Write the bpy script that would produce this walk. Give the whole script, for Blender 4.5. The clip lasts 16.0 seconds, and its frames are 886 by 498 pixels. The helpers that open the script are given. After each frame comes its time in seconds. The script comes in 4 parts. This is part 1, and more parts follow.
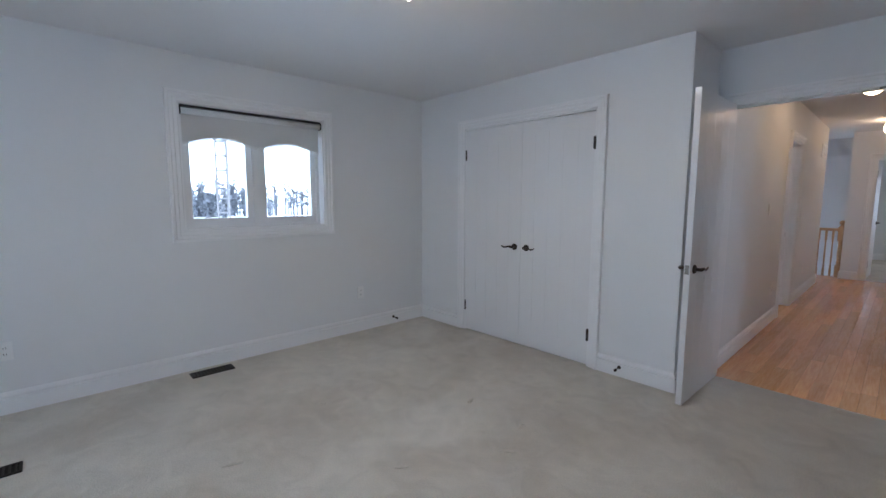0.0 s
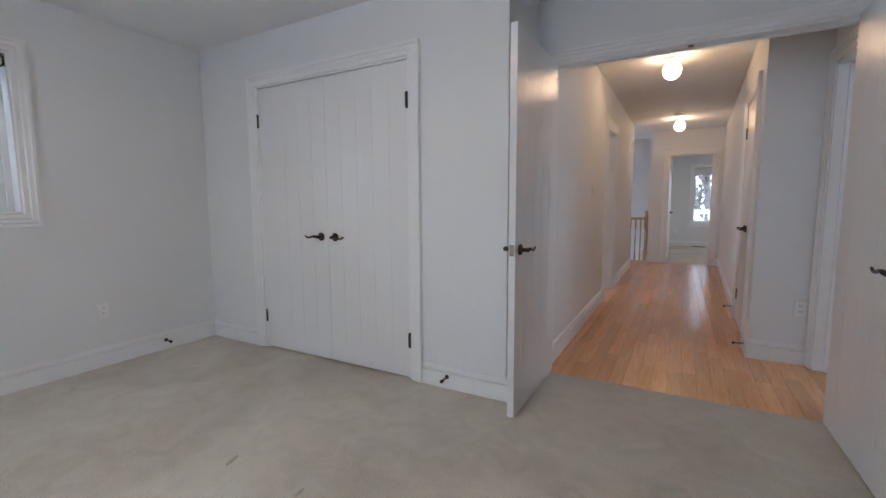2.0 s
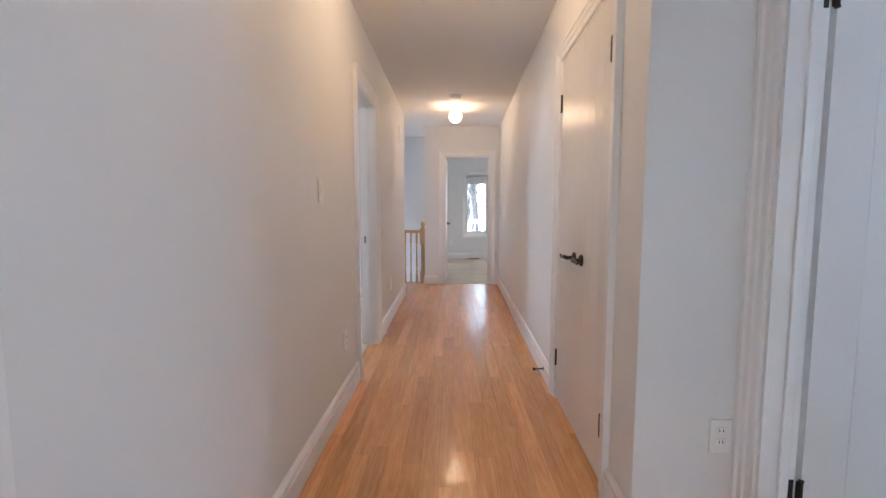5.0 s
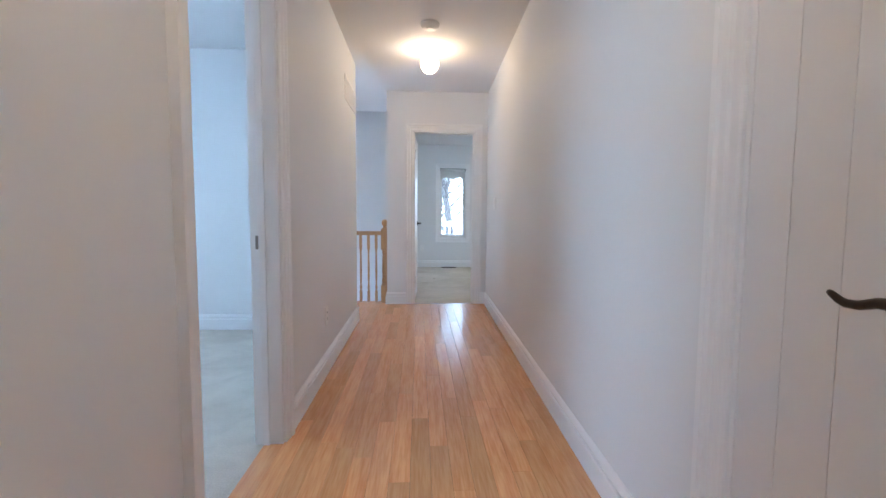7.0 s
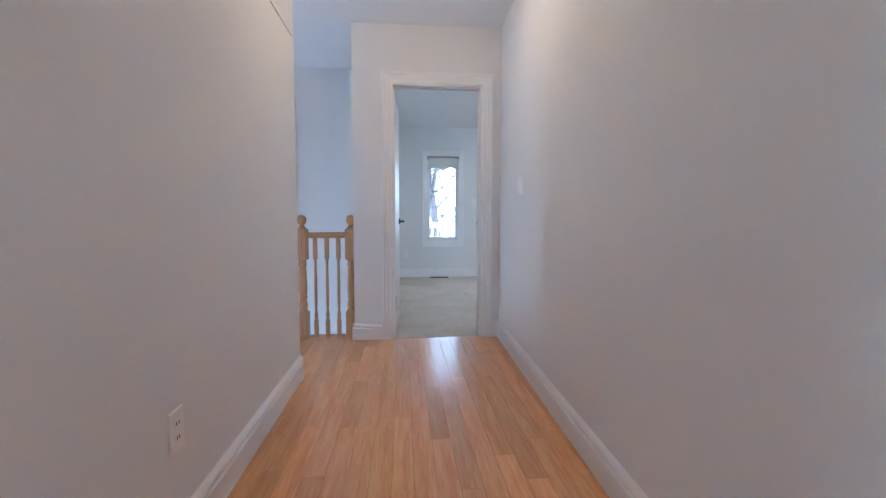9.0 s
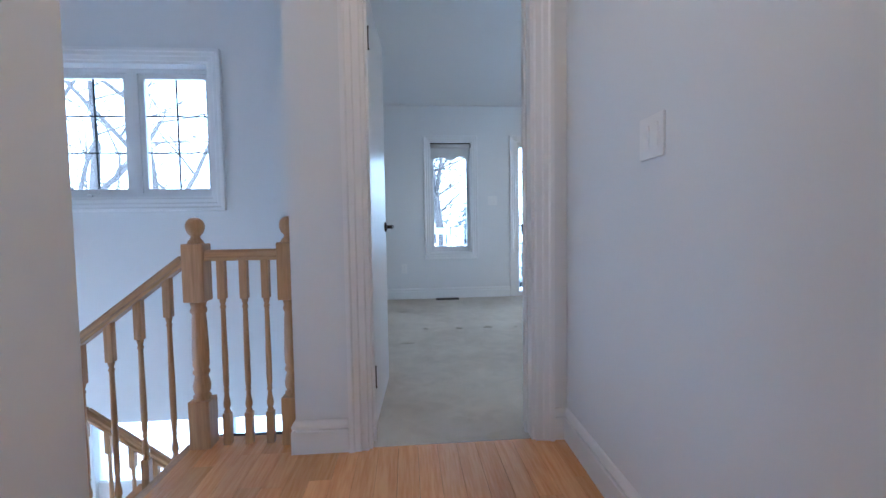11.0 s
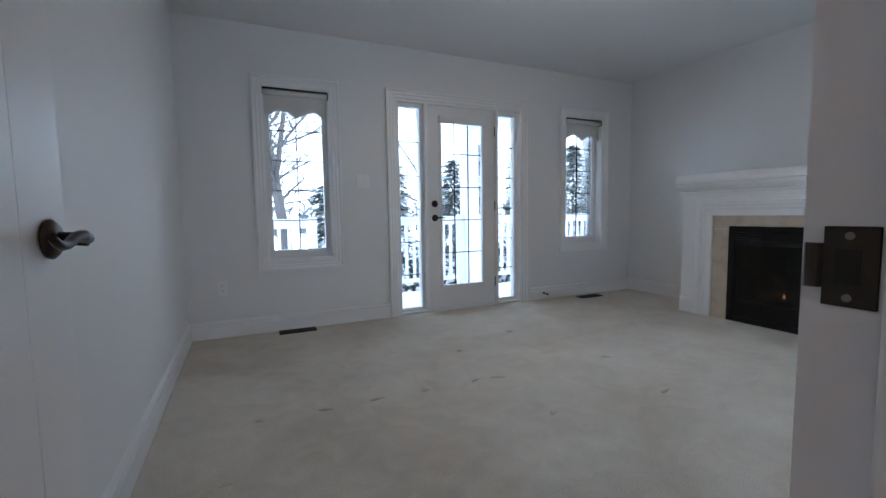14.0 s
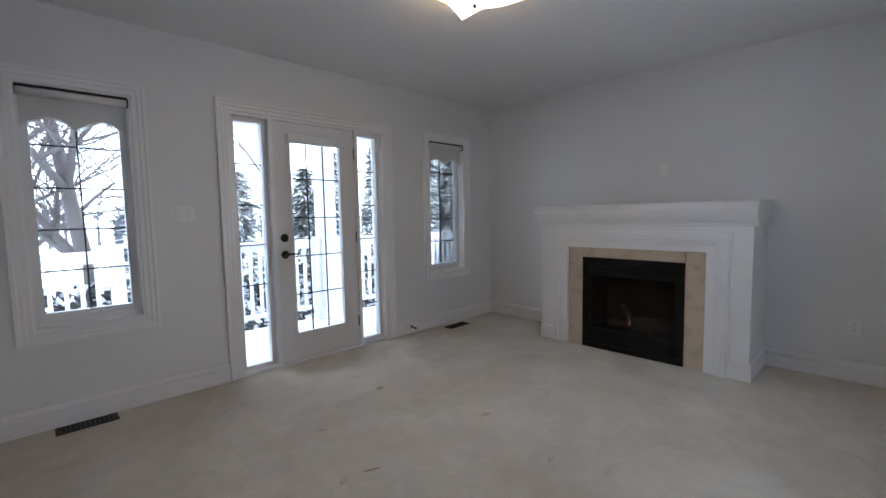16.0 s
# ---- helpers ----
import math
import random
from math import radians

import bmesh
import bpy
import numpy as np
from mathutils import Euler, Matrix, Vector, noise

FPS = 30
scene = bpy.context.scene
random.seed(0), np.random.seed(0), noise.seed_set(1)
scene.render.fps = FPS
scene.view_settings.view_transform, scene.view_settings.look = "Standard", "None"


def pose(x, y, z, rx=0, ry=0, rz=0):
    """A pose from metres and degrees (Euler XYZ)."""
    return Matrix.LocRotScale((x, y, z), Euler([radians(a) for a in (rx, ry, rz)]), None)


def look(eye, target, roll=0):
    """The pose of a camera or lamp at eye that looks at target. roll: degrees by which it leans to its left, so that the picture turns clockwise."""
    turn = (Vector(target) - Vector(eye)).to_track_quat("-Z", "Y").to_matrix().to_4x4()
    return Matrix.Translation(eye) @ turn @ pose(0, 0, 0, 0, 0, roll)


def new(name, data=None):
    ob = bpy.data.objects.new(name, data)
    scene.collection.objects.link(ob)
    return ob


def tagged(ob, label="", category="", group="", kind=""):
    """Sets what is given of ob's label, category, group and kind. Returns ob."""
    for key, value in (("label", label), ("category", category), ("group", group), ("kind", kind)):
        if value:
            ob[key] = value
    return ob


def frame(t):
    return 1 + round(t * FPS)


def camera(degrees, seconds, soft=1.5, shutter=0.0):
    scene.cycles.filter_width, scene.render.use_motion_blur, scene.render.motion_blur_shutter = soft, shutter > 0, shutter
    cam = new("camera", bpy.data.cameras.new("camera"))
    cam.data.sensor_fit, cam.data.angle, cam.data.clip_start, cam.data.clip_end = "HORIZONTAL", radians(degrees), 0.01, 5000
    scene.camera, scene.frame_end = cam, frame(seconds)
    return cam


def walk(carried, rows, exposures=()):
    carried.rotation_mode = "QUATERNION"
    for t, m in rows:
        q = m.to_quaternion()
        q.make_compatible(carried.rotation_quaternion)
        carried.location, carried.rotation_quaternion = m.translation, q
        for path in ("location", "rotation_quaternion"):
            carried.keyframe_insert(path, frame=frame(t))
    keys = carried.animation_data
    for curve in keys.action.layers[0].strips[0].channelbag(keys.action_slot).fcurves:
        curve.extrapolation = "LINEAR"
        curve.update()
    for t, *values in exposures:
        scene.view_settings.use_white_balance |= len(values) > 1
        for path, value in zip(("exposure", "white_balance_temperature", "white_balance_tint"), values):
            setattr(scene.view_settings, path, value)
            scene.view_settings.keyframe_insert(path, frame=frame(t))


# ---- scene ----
cam = camera(92.0, 16.0)
PATH = [
    (0, (0.939, -3.689, 1.34), (-0.519, -2.338, 1.113), 0.1),
    (0.5, (0.895, -3.574, 1.289), (-0.573, -2.234, 1.062), 0.1),
    (1, (0.817, -3.407, 1.23), (-0.588, -2.0, 1.013), 0.1),
    (1.5, (0.78, -3.13, 1.158), (-0.427, -1.55, 0.944), -0.1),
    (2, (0.774, -2.818, 1.144), (-0.19, -1.078, 0.935), -0.3),
    (2.5, (0.712, -2.461, 1.156), (0.029, -0.593, 0.949), -0.5),
    (3, (0.686, -2.061, 1.158), (0.24, -0.122, 0.953), -0.4),
    (3.5, (0.697, -1.677, 1.189), (0.391, 0.289, 0.987), -0.4),
    (4, (0.666, -1.282, 1.211), (0.487, 0.701, 1.024), -0.2),
    (4.2, (0.653, -1.117, 1.197), (0.517, 0.87, 1.016), -0.2),
    (6.3, (0.6, 0.695, 1.087), (0.642, 2.689, 0.929), 0.3),
    (6.5, (0.594, 0.865, 1.066), (0.651, 2.859, 0.92), 0.2),
    (7, (0.614, 1.298, 1.029), (0.725, 3.29, 0.883), 0.4),
    (7.5, (0.65, 1.688, 0.997), (0.785, 3.679, 0.857), 0.4),
    (8, (0.634, 2.076, 0.964), (0.791, 4.065, 0.831), 0.4),
    (8.5, (0.628, 2.485, 0.96), (0.808, 4.472, 0.825), 0.4),
    (10.8, (0.699, 4.413, 0.922), (0.86, 6.405, 0.826), -1.2),
    (11, (0.719, 4.551, 0.946), (0.884, 6.542, 0.842), -0.9),
    (11.5, (0.744, 4.9, 0.938), (0.914, 6.891, 0.843), -1.0),
    (12, (0.74, 5.234, 0.932), (0.939, 7.222, 0.848), -1.3),
    (12.5, (0.752, 5.57, 0.97), (1.034, 7.55, 0.868), -0.8),
    (13, (0.759, 5.866, 0.98), (1.165, 7.82, 0.846), -1.0),
    (13.5, (0.774, 6.116, 0.961), (1.395, 8.011, 0.814), -0.7),
    (14, (0.848, 6.315, 0.979), (1.690, 8.127, 0.813), -0.9),
    (14.5, (0.939, 6.471, 1.032), (1.972, 8.174, 0.857), -1.0),
    (15, (1.008, 6.611, 1.095), (2.203, 8.205, 0.913), -1.0),
    (15.5, (1.026, 6.698, 1.171), (2.357, 8.182, 0.998), -1.1),
    (16, (1.048, 6.724, 1.247), (2.432, 8.159, 1.085), -1.1),
]
walk(cam, [(t, look(eye, target, roll)) for t, eye, target, roll in PATH],
     exposures=[(0.0, 1.45, 5700, 8), (0.7, 1.2, 5800, 8), (1.5, 1.25, 5950, 9), (2.0, 1.65, 6100, 10), (2.5, 1.85, 6200, 11), (3.5, 2.1, 6400, 13), (4.0, 2.25, 6400, 13),
                (6.5, 2.35, 5350, 2), (8.0, 2.3, 5200, 4), (8.7, 2.25, 5150, 4), (11.0, 1.95, 4900, 3), (12.0, 1.5, 5200, 5), (13.0, 1.35, 5400, 5), (14.0, 1.22, 5600, 6), (15.5, 1.15, 6000, 10), (16.0, 1.15, 6100, 11)])

# ---- light ----
world = bpy.data.worlds.new("winter_sky")
scene.world = world
world.use_nodes = True
wn = world.node_tree.nodes
sky = wn.new("ShaderNodeTexSky")
sky.sky_type, sky.sun_disc = "NISHITA", False
sky.sun_elevation, sky.sun_rotation = radians(32), radians(160)
wmix = wn.new("ShaderNodeMix")
wmix.data_type = "RGBA"
wmix.inputs[0].default_value = 0.72
wmix.inputs[7].default_value = (15.5, 17.8, 21.0, 1)
world.node_tree.links.new(sky.outputs[0], wmix.inputs[6])
world.node_tree.links.new(wmix.outputs[2], wn["Background"].inputs[0])
wn["Background"].inputs[1].default_value = 0.15
sun = new("sun", bpy.data.lights.new("sun", "SUN"))
sun.data.energy, sun.data.angle, sun.data.color = 0.5, radians(25), (1.0, 0.97, 0.93)
sun.matrix_world = pose(0, 0, 30, 58, 0, 200)

# ---- materials ----
def mat(name):
    m = bpy.data.materials.new(name)
    m.use_nodes = True
    return m, m.node_tree.nodes, m.node_tree.links, m.node_tree.nodes["Principled BSDF"]


def surface(name, color, rough, metal=0.0, spread=0.06, scale=4.0, grain=200.0, bump=0.05, spec=0.5, dist=0.002):
    """A plain surface with soft large variation, fine grain and relief."""
    m, n, l, b = mat(name)
    co = n.new("ShaderNodeTexCoord")
    big, fine = n.new("ShaderNodeTexNoise"), n.new("ShaderNodeTexNoise")
    big.inputs["Scale"].default_value, big.inputs["Detail"].default_value = scale, 5
    fine.inputs["Scale"].default_value, fine.inputs["Detail"].default_value = grain, 3
    mix = n.new("ShaderNodeMix")
    mix.data_type = "RGBA"
    mix.inputs[6].default_value = (*[c * (1 - spread) for c in color], 1)
    mix.inputs[7].default_value = (*[min(1, c * (1 + spread)) for c in color], 1)
    bp = n.new("ShaderNodeBump")
    bp.inputs["Strength"].default_value, bp.inputs["Distance"].default_value = bump, dist
    rr = n.new("ShaderNodeMapRange")
    rr.inputs[3].default_value, rr.inputs[4].default_value = max(0.02, rough - 0.04), min(1, rough + 0.04)
    for t in (big, fine):
        l.new(co.outputs["Object"], t.inputs["Vector"])
    l.new(big.outputs["Fac"], mix.inputs[0])
    l.new(big.outputs["Fac"], rr.inputs[0])
    l.new(mix.outputs[2], b.inputs["Base Color"])
    l.new(rr.outputs[0], b.inputs["Roughness"])
    l.new(fine.outputs["Fac"], bp.inputs["Height"])
    l.new(bp.outputs[0], b.inputs["Normal"])
    b.inputs["Metallic"].default_value = metal
    b.inputs["Specular IOR Level"].default_value = spec
    return m


def glow(name, color, strength, base):
    m, n, l, b = mat(name)
    b.inputs["Base Color"].default_value = (*base, 1)
    b.inputs["Roughness"].default_value = 0.3
    b.inputs["Emission Color"].default_value = (*color, 1)
    b.inputs["Emission Strength"].default_value = strength
    return m


def carpet_mat():
    m, n, l, b = mat("carpet")
    co = n.new("ShaderNodeTexCoord")
    soil, pile, tread = n.new("ShaderNodeTexNoise"), n.new("ShaderNodeTexNoise"), n.new("ShaderNodeTexNoise")
    soil.inputs["Scale"].default_value, soil.inputs["Detail"].default_value, soil.inputs["Distortion"].default_value = 1.3, 6, 0.6
    tread.inputs["Scale"].default_value, tread.inputs["Detail"].default_value, tread.inputs["Distortion"].default_value = 6, 4, 1.2
    pile.inputs["Scale"].default_value, pile.inputs["Detail"].default_value = 160, 4
    ramp = n.new("ShaderNodeValToRGB")
    ramp.color_ramp.elements[0].position, ramp.color_ramp.elements[0].color = 0.30, (0.66, 0.595, 0.50, 1)
    ramp.color_ramp.elements[1].position, ramp.color_ramp.elements[1].color = 0.62, (0.81, 0.755, 0.66, 1)
    mul = n.new("ShaderNodeMix")
    mul.data_type, mul.blend_type = "RGBA", "MULTIPLY"
    mul.inputs[0].default_value = 0.4
    r2 = n.new("ShaderNodeValToRGB")
    r2.color_ramp.elements[0].position, r2.color_ramp.elements[0].color = 0.3, (0.72, 0.71, 0.69, 1)
    r2.color_ramp.elements[1].position = 0.65
    mul2 = n.new("ShaderNodeMix")
    mul2.data_type, mul2.blend_type = "RGBA", "MULTIPLY"
    mul2.inputs[0].default_value = 0.5
    r3 = n.new("ShaderNodeValToRGB")
    r3.color_ramp.elements[0].position, r3.color_ramp.elements[0].color = 0.3, (0.6, 0.6, 0.6, 1)
    r3.color_ramp.elements[1].position = 0.7
    add = n.new("ShaderNodeMath")
    add.operation = "MULTIPLY_ADD"
    add.inputs[1].default_value = 2.0
    bp = n.new("ShaderNodeBump")
    bp.inputs["Strength"].default_value, bp.inputs["Distance"].default_value = 0.7, 0.008
    for t in (soil, pile, tread):
        l.new(co.outputs["Object"], t.inputs["Vector"])
    l.new(soil.outputs["Fac"], ramp.inputs[0])
    l.new(tread.outputs["Fac"], r2.inputs[0])
    l.new(pile.outputs["Fac"], r3.inputs[0])
    l.new(ramp.outputs[0], mul.inputs[6])
    l.new(r2.outputs[0], mul.inputs[7])
    l.new(mul.outputs[2], mul2.inputs[6])
    l.new(r3.outputs[0], mul2.inputs[7])
    l.new(mul2.outputs[2], b.inputs["Base Color"])
    l.new(tread.outputs["Fac"], add.inputs[0])
    l.new(pile.outputs["Fac"], add.inputs[2])
    l.new(add.outputs[0], bp.inputs["Height"])
    l.new(bp.outputs[0], b.inputs["Normal"])
    b.inputs["Roughness"].default_value = 0.95
    b.inputs["Specular IOR Level"].default_value = 0.1
    b.inputs["Sheen Weight"].default_value = 0.15
    return m


def oak_mat(name, dark, light, rough, along=1, coat=0.0, per_piece=0.5):
    """Oak whose grain runs along one axis; each piece differs in tone."""
    m, n, l, b = mat(name)
    co, oi = n.new("ShaderNodeTexCoord"), n.new("ShaderNodeObjectInfo")
    off = n.new("ShaderNodeVectorMath")
    off.operation = "MULTIPLY_ADD"
    off.inputs[1].default_value = (37.0, 53.0, 29.0)
    mp = n.new("ShaderNodeMapping")
    stretch = [14.0, 14.0, 14.0]
    stretch[along] = 0.9
    mp.inputs["Scale"].default_value = stretch
    wave, fibre = n.new("ShaderNodeTexNoise"), n.new("ShaderNodeTexNoise")
    wave.inputs["Scale"].default_value, wave.inputs["Detail"].default_value, wave.inputs["Distortion"].default_value = 1.6, 4, 1.4
    fibre.inputs["Scale"].default_value, fibre.inputs["Detail"].default_value = 9, 6
    ramp = n.new("ShaderNodeValToRGB")
    ramp.color_ramp.elements[0].position, ramp.color_ramp.elements[0].color = 0.34, (*dark, 1)
    ramp.color_ramp.elements[1].position, ramp.color_ramp.elements[1].color = 0.6, (*light, 1)
    mixf = n.new("ShaderNodeMath")
    mixf.operation = "MULTIPLY_ADD"
    mixf.inputs[1].default_value = 0.5
    hsv = n.new("ShaderNodeHueSaturation")
    vr, hr = n.new("ShaderNodeMapRange"), n.new("ShaderNodeMapRange")
    vr.inputs[3].default_value, vr.inputs[4].default_value = 1 - 0.45 * per_piece, 1 + 0.35 * per_piece
    hr.inputs[3].default_value, hr.inputs[4].default_value = 0.5 + 0.006 * per_piece, 0.5 - 0.008 * per_piece
    half = n.new("ShaderNodeMath")
    half.operation = "MULTIPLY"
    half.inputs[1].default_value = 0.5
    bp = n.new("ShaderNodeBump")
    bp.inputs["Strength"].default_value, bp.inputs["Distance"].default_value = 0.08, 0.001
    l.new(oi.outputs["Random"], off.inputs[0])
    l.new(co.outputs["Object"], off.inputs[2])
    l.new(off.outputs[0], mp.inputs["Vector"])
    l.new(mp.outputs[0], wave.inputs["Vector"])
    l.new(mp.outputs[0], fibre.inputs["Vector"])
    l.new(fibre.outputs["Fac"], half.inputs[0])
    l.new(wave.outputs["Fac"], mixf.inputs[0])
    l.new(half.outputs[0], mixf.inputs[2])
    l.new(mixf.outputs[0], ramp.inputs[0])
    l.new(ramp.outputs[0], hsv.inputs["Color"])
    l.new(oi.outputs["Random"], vr.inputs[0])
    l.new(oi.outputs["Random"], hr.inputs[0])
    l.new(vr.outputs[0], hsv.inputs["Value"])
    l.new(hr.outputs[0], hsv.inputs["Hue"])
    l.new(hsv.outputs[0], b.inputs["Base Color"])
    l.new(fibre.outputs["Fac"], bp.inputs["Height"])
    l.new(bp.outputs[0], b.inputs["Normal"])
    b.inputs["Roughness"].default_value = rough
    b.inputs["Coat Weight"].default_value = coat
    b.inputs["Coat Roughness"].default_value = 0.12
    return m


def glass_mat(name, tint=(1, 1, 1), gloss=0.09):
    """Thin clear pane: see-through with a faint mirror."""
    m, n, l, b = mat(name)
    tr, gl, mx = n.new("ShaderNodeBsdfTransparent"), n.new("ShaderNodeBsdfGlossy"), n.new("ShaderNodeMixShader")
    tr.inputs[0].default_value = (*tint, 1)
    gl.inputs["Roughness"].default_value = 0.01
    fr, mulf = n.new("ShaderNodeFresnel"), n.new("ShaderNodeMath")
    fr.inputs[0].default_value = 1.45
    mulf.operation = "MULTIPLY"
    mulf.inputs[1].default_value = gloss * 10
    l.new(fr.outputs[0], mulf.inputs[0])
    l.new(mulf.outputs[0], mx.inputs[0])
    l.new(tr.outputs[0], mx.inputs[1])
    l.new(gl.outputs[0], mx.inputs[2])
    l.new(mx.outputs[0], n["Material Output"].inputs["Surface"])
    return m


WALL = surface("wall_paint", (0.80, 0.81, 0.815), 0.6, spread=0.02, scale=1.6, grain=320, bump=0.10, dist=0.001)
CEIL = surface("ceiling_paint", (0.84, 0.845, 0.85), 0.85, spread=0.02, scale=1.2, grain=240, bump=0.2, spec=0.2)
TRIM = surface("trim_paint", (0.86, 0.865, 0.87), 0.35, spread=0.02, scale=7, grain=90, bump=0.04)
DOORP = surface("door_paint", (0.81, 0.81, 0.815), 0.30, spread=0.012, scale=3, grain=70, bump=0.03)
PVC = surface("window_vinyl", (0.80, 0.81, 0.82), 0.32, spread=0.015, scale=5, grain=60, bump=0.02)
PLATE = surface("plastic_plate", (0.87, 0.87, 0.86), 0.35, spread=0.01, scale=20, grain=90, bump=0.01)
BRONZE = surface("aged_bronze", (0.055, 0.045, 0.04), 0.36, metal=0.8, spread=0.35, scale=30, grain=150, bump=0.1)
NICKEL = surface("worn_nickel", (0.30, 0.28, 0.26), 0.35, metal=1.0, spread=0.2, scale=40, grain=150, bump=0.05)
BLACK = surface("black_metal", (0.006, 0.006, 0.0065), 0.5, spec=0.2, spread=0.3, scale=20, grain=200, bump=0.1)
VENTM = surface("brown_vent_metal", (0.02, 0.016, 0.014), 0.5, metal=0.3, spread=0.3, scale=30, grain=200, bump=0.1)
LEAD = surface("lead_came", (0.02, 0.02, 0.022), 0.5, metal=0.5, spread=0.2, scale=40, grain=200, bump=0.1)
SHADE = surface("shade_fabric", (0.66, 0.66, 0.65), 0.9, spread=0.04, scale=6, grain=500, bump=0.25, spec=0.1)
FRINGE = surface("shade_fringe", (0.74, 0.74, 0.73), 0.9, spread=0.1, scale=80, grain=700, bump=0.3, spec=0.1)
MARBLE = surface("beige_marble", (0.60, 0.50, 0.385), 0.28, spread=0.16, scale=9, grain=120, bump=0.03)
LOG = surface("ceramic_log", (0.13, 0.10, 0.08), 0.9, spread=0.6, scale=18, grain=80, bump=0.8, dist=0.01)
GAP = surface("dark_gap", (0.02, 0.02, 0.02), 0.9, spread=0.2)
CARPET = carpet_mat()
OAKF = oak_mat("oak_floor", (0.69, 0.30, 0.100), (0.83, 0.445, 0.190), 0.26, along=1, coat=0.35, per_piece=0.36)
OAKR = oak_mat("oak_rail", (0.40, 0.21, 0.085), (0.56, 0.32, 0.145), 0.36, along=2, coat=0.2, per_piece=0.25)
OAKX = oak_mat("oak_rail_level", (0.40, 0.21, 0.085), (0.56, 0.32, 0.145), 0.36, along=0, coat=0.2, per_piece=0.25)
GLASS = glass_mat("window_glass", tint=(0.96, 0.97, 0.97))
FGLASS = glass_mat("smoked_glass", tint=(0.5, 0.5, 0.51), gloss=0.08)
GLOBE = glow("lit_opal_glass", (1.0, 0.65, 0.38), 8.8, (0.85, 0.8, 0.7))
SHELL = glow("lit_alabaster_glass", (1.0, 0.72, 0.45), 4.2, (0.85, 0.78, 0.66))
EMBER = glow("pilot_flame", (1.0, 0.45, 0.15), 0.7, (0.5, 0.2, 0.1))
SNOW = surface("snow", (0.86, 0.88, 0.91), 0.75, spread=0.04, scale=0.5, grain=14, bump=0.4, dist=0.03, spec=0.2)
BARK = surface("grey_bark", (0.12, 0.105, 0.10), 0.9, spread=0.35, scale=5, grain=40, bump=0.6, dist=0.02)
NEEDLE = surface("spruce_needles", (0.075, 0.088, 0.07), 0.85, spread=0.45, scale=2, grain=30, bump=0.4)
SNOWLEAF = surface("snowy_foliage", (0.55, 0.57, 0.6), 0.85, spread=0.3, scale=3, grain=30, bump=0.4)
HEDGE = surface("winter_hedge", (0.035, 0.033, 0.03), 0.9, spread=0.5, scale=4, grain=30, bump=0.5)
FARWOOD = surface("far_woods", (0.11, 0.115, 0.13), 0.95, spread=0.3, scale=0.2, grain=3, bump=0.2)
WHITEP = surface("painted_railing", (0.80, 0.81, 0.82), 0.45, spread=0.03, scale=6, grain=60, bump=0.05)
STEEL = surface("galvanised_steel", (0.16, 0.15, 0.15), 0.6, metal=0.3, spread=0.2, scale=5, grain=60, bump=0.05)

# ---- mesh helpers ----
def part(name, bm, material, parent=None, label="", smooth=False):
    me = bpy.data.meshes.new(name)
    bmesh.ops.recalc_face_normals(bm, faces=bm.faces)
    if smooth:
        for f in bm.faces:
            f.smooth = True
    bm.to_mesh(me)
    bm.free()
    me.materials.append(material)
    ob = new(name, me)
    if parent is not None:
        ob.parent = parent
    if label:
        ob["label"] = label
    return ob


def box(bm, x0, y0, z0, x1, y1, z1, bevel=0.0):
    r = bmesh.ops.create_cube(bm, size=1.0)
    vs = r["verts"]
    bmesh.ops.scale(bm, vec=(abs(x1 - x0), abs(y1 - y0), abs(z1 - z0)), verts=vs)
    bmesh.ops.translate(bm, vec=((x0 + x1) / 2, (y0 + y1) / 2, (z0 + z1) / 2), verts=vs)
    if bevel:
        es = list({e for v in vs for e in v.link_edges})
        bmesh.ops.bevel(bm, geom=es, offset=bevel, segments=2, affect="EDGES", profile=0.5)
    return bm


def B(*a, bevel=0.0):
    return box(bmesh.new(), *a, bevel=bevel)


def tube(bm, pts, radii, n=10, cap=True):
    """A round tube along points; radii may be one number or one per point."""
    pts = [Vector(p) for p in pts]
    if not isinstance(radii, (list, tuple)):
        radii = [radii] * len(pts)
    rings = []
    for i, p in enumerate(pts):
        d = (pts[min(i + 1, len(pts) - 1)] - pts[max(i - 1, 0)]).normalized()
        q = d.to_track_quat("Z", "Y")
        rings.append([bm.verts.new(p + q @ Vector((math.cos(2 * math.pi * k / n) * radii[i], math.sin(2 * math.pi * k / n) * radii[i], 0))) for k in range(n)])
    for a, b in zip(rings, rings[1:]):
        for k in range(n):
            bm.faces.new((a[k], a[(k + 1) % n], b[(k + 1) % n], b[k]))
    if cap:
        bm.faces.new(rings[0][::-1])
        bm.faces.new(rings[-1])
    return bm


def lathe(bm, prof, n=20, x=0.0, y=0.0):
    """A turned body from (radius, height) pairs round the upright axis at x, y."""
    rings = [[bm.verts.new((x + r * math.cos(2 * math.pi * k / n), y + r * math.sin(2 * math.pi * k / n), z)) for k in range(n)] for r, z in prof]
    for a, b in zip(rings, rings[1:]):
        for k in range(n):
            bm.faces.new((a[k], a[(k + 1) % n], b[(k + 1) % n], b[k]))
    bm.faces.new(rings[0][::-1])
    bm.faces.new(rings[-1])
    return bm


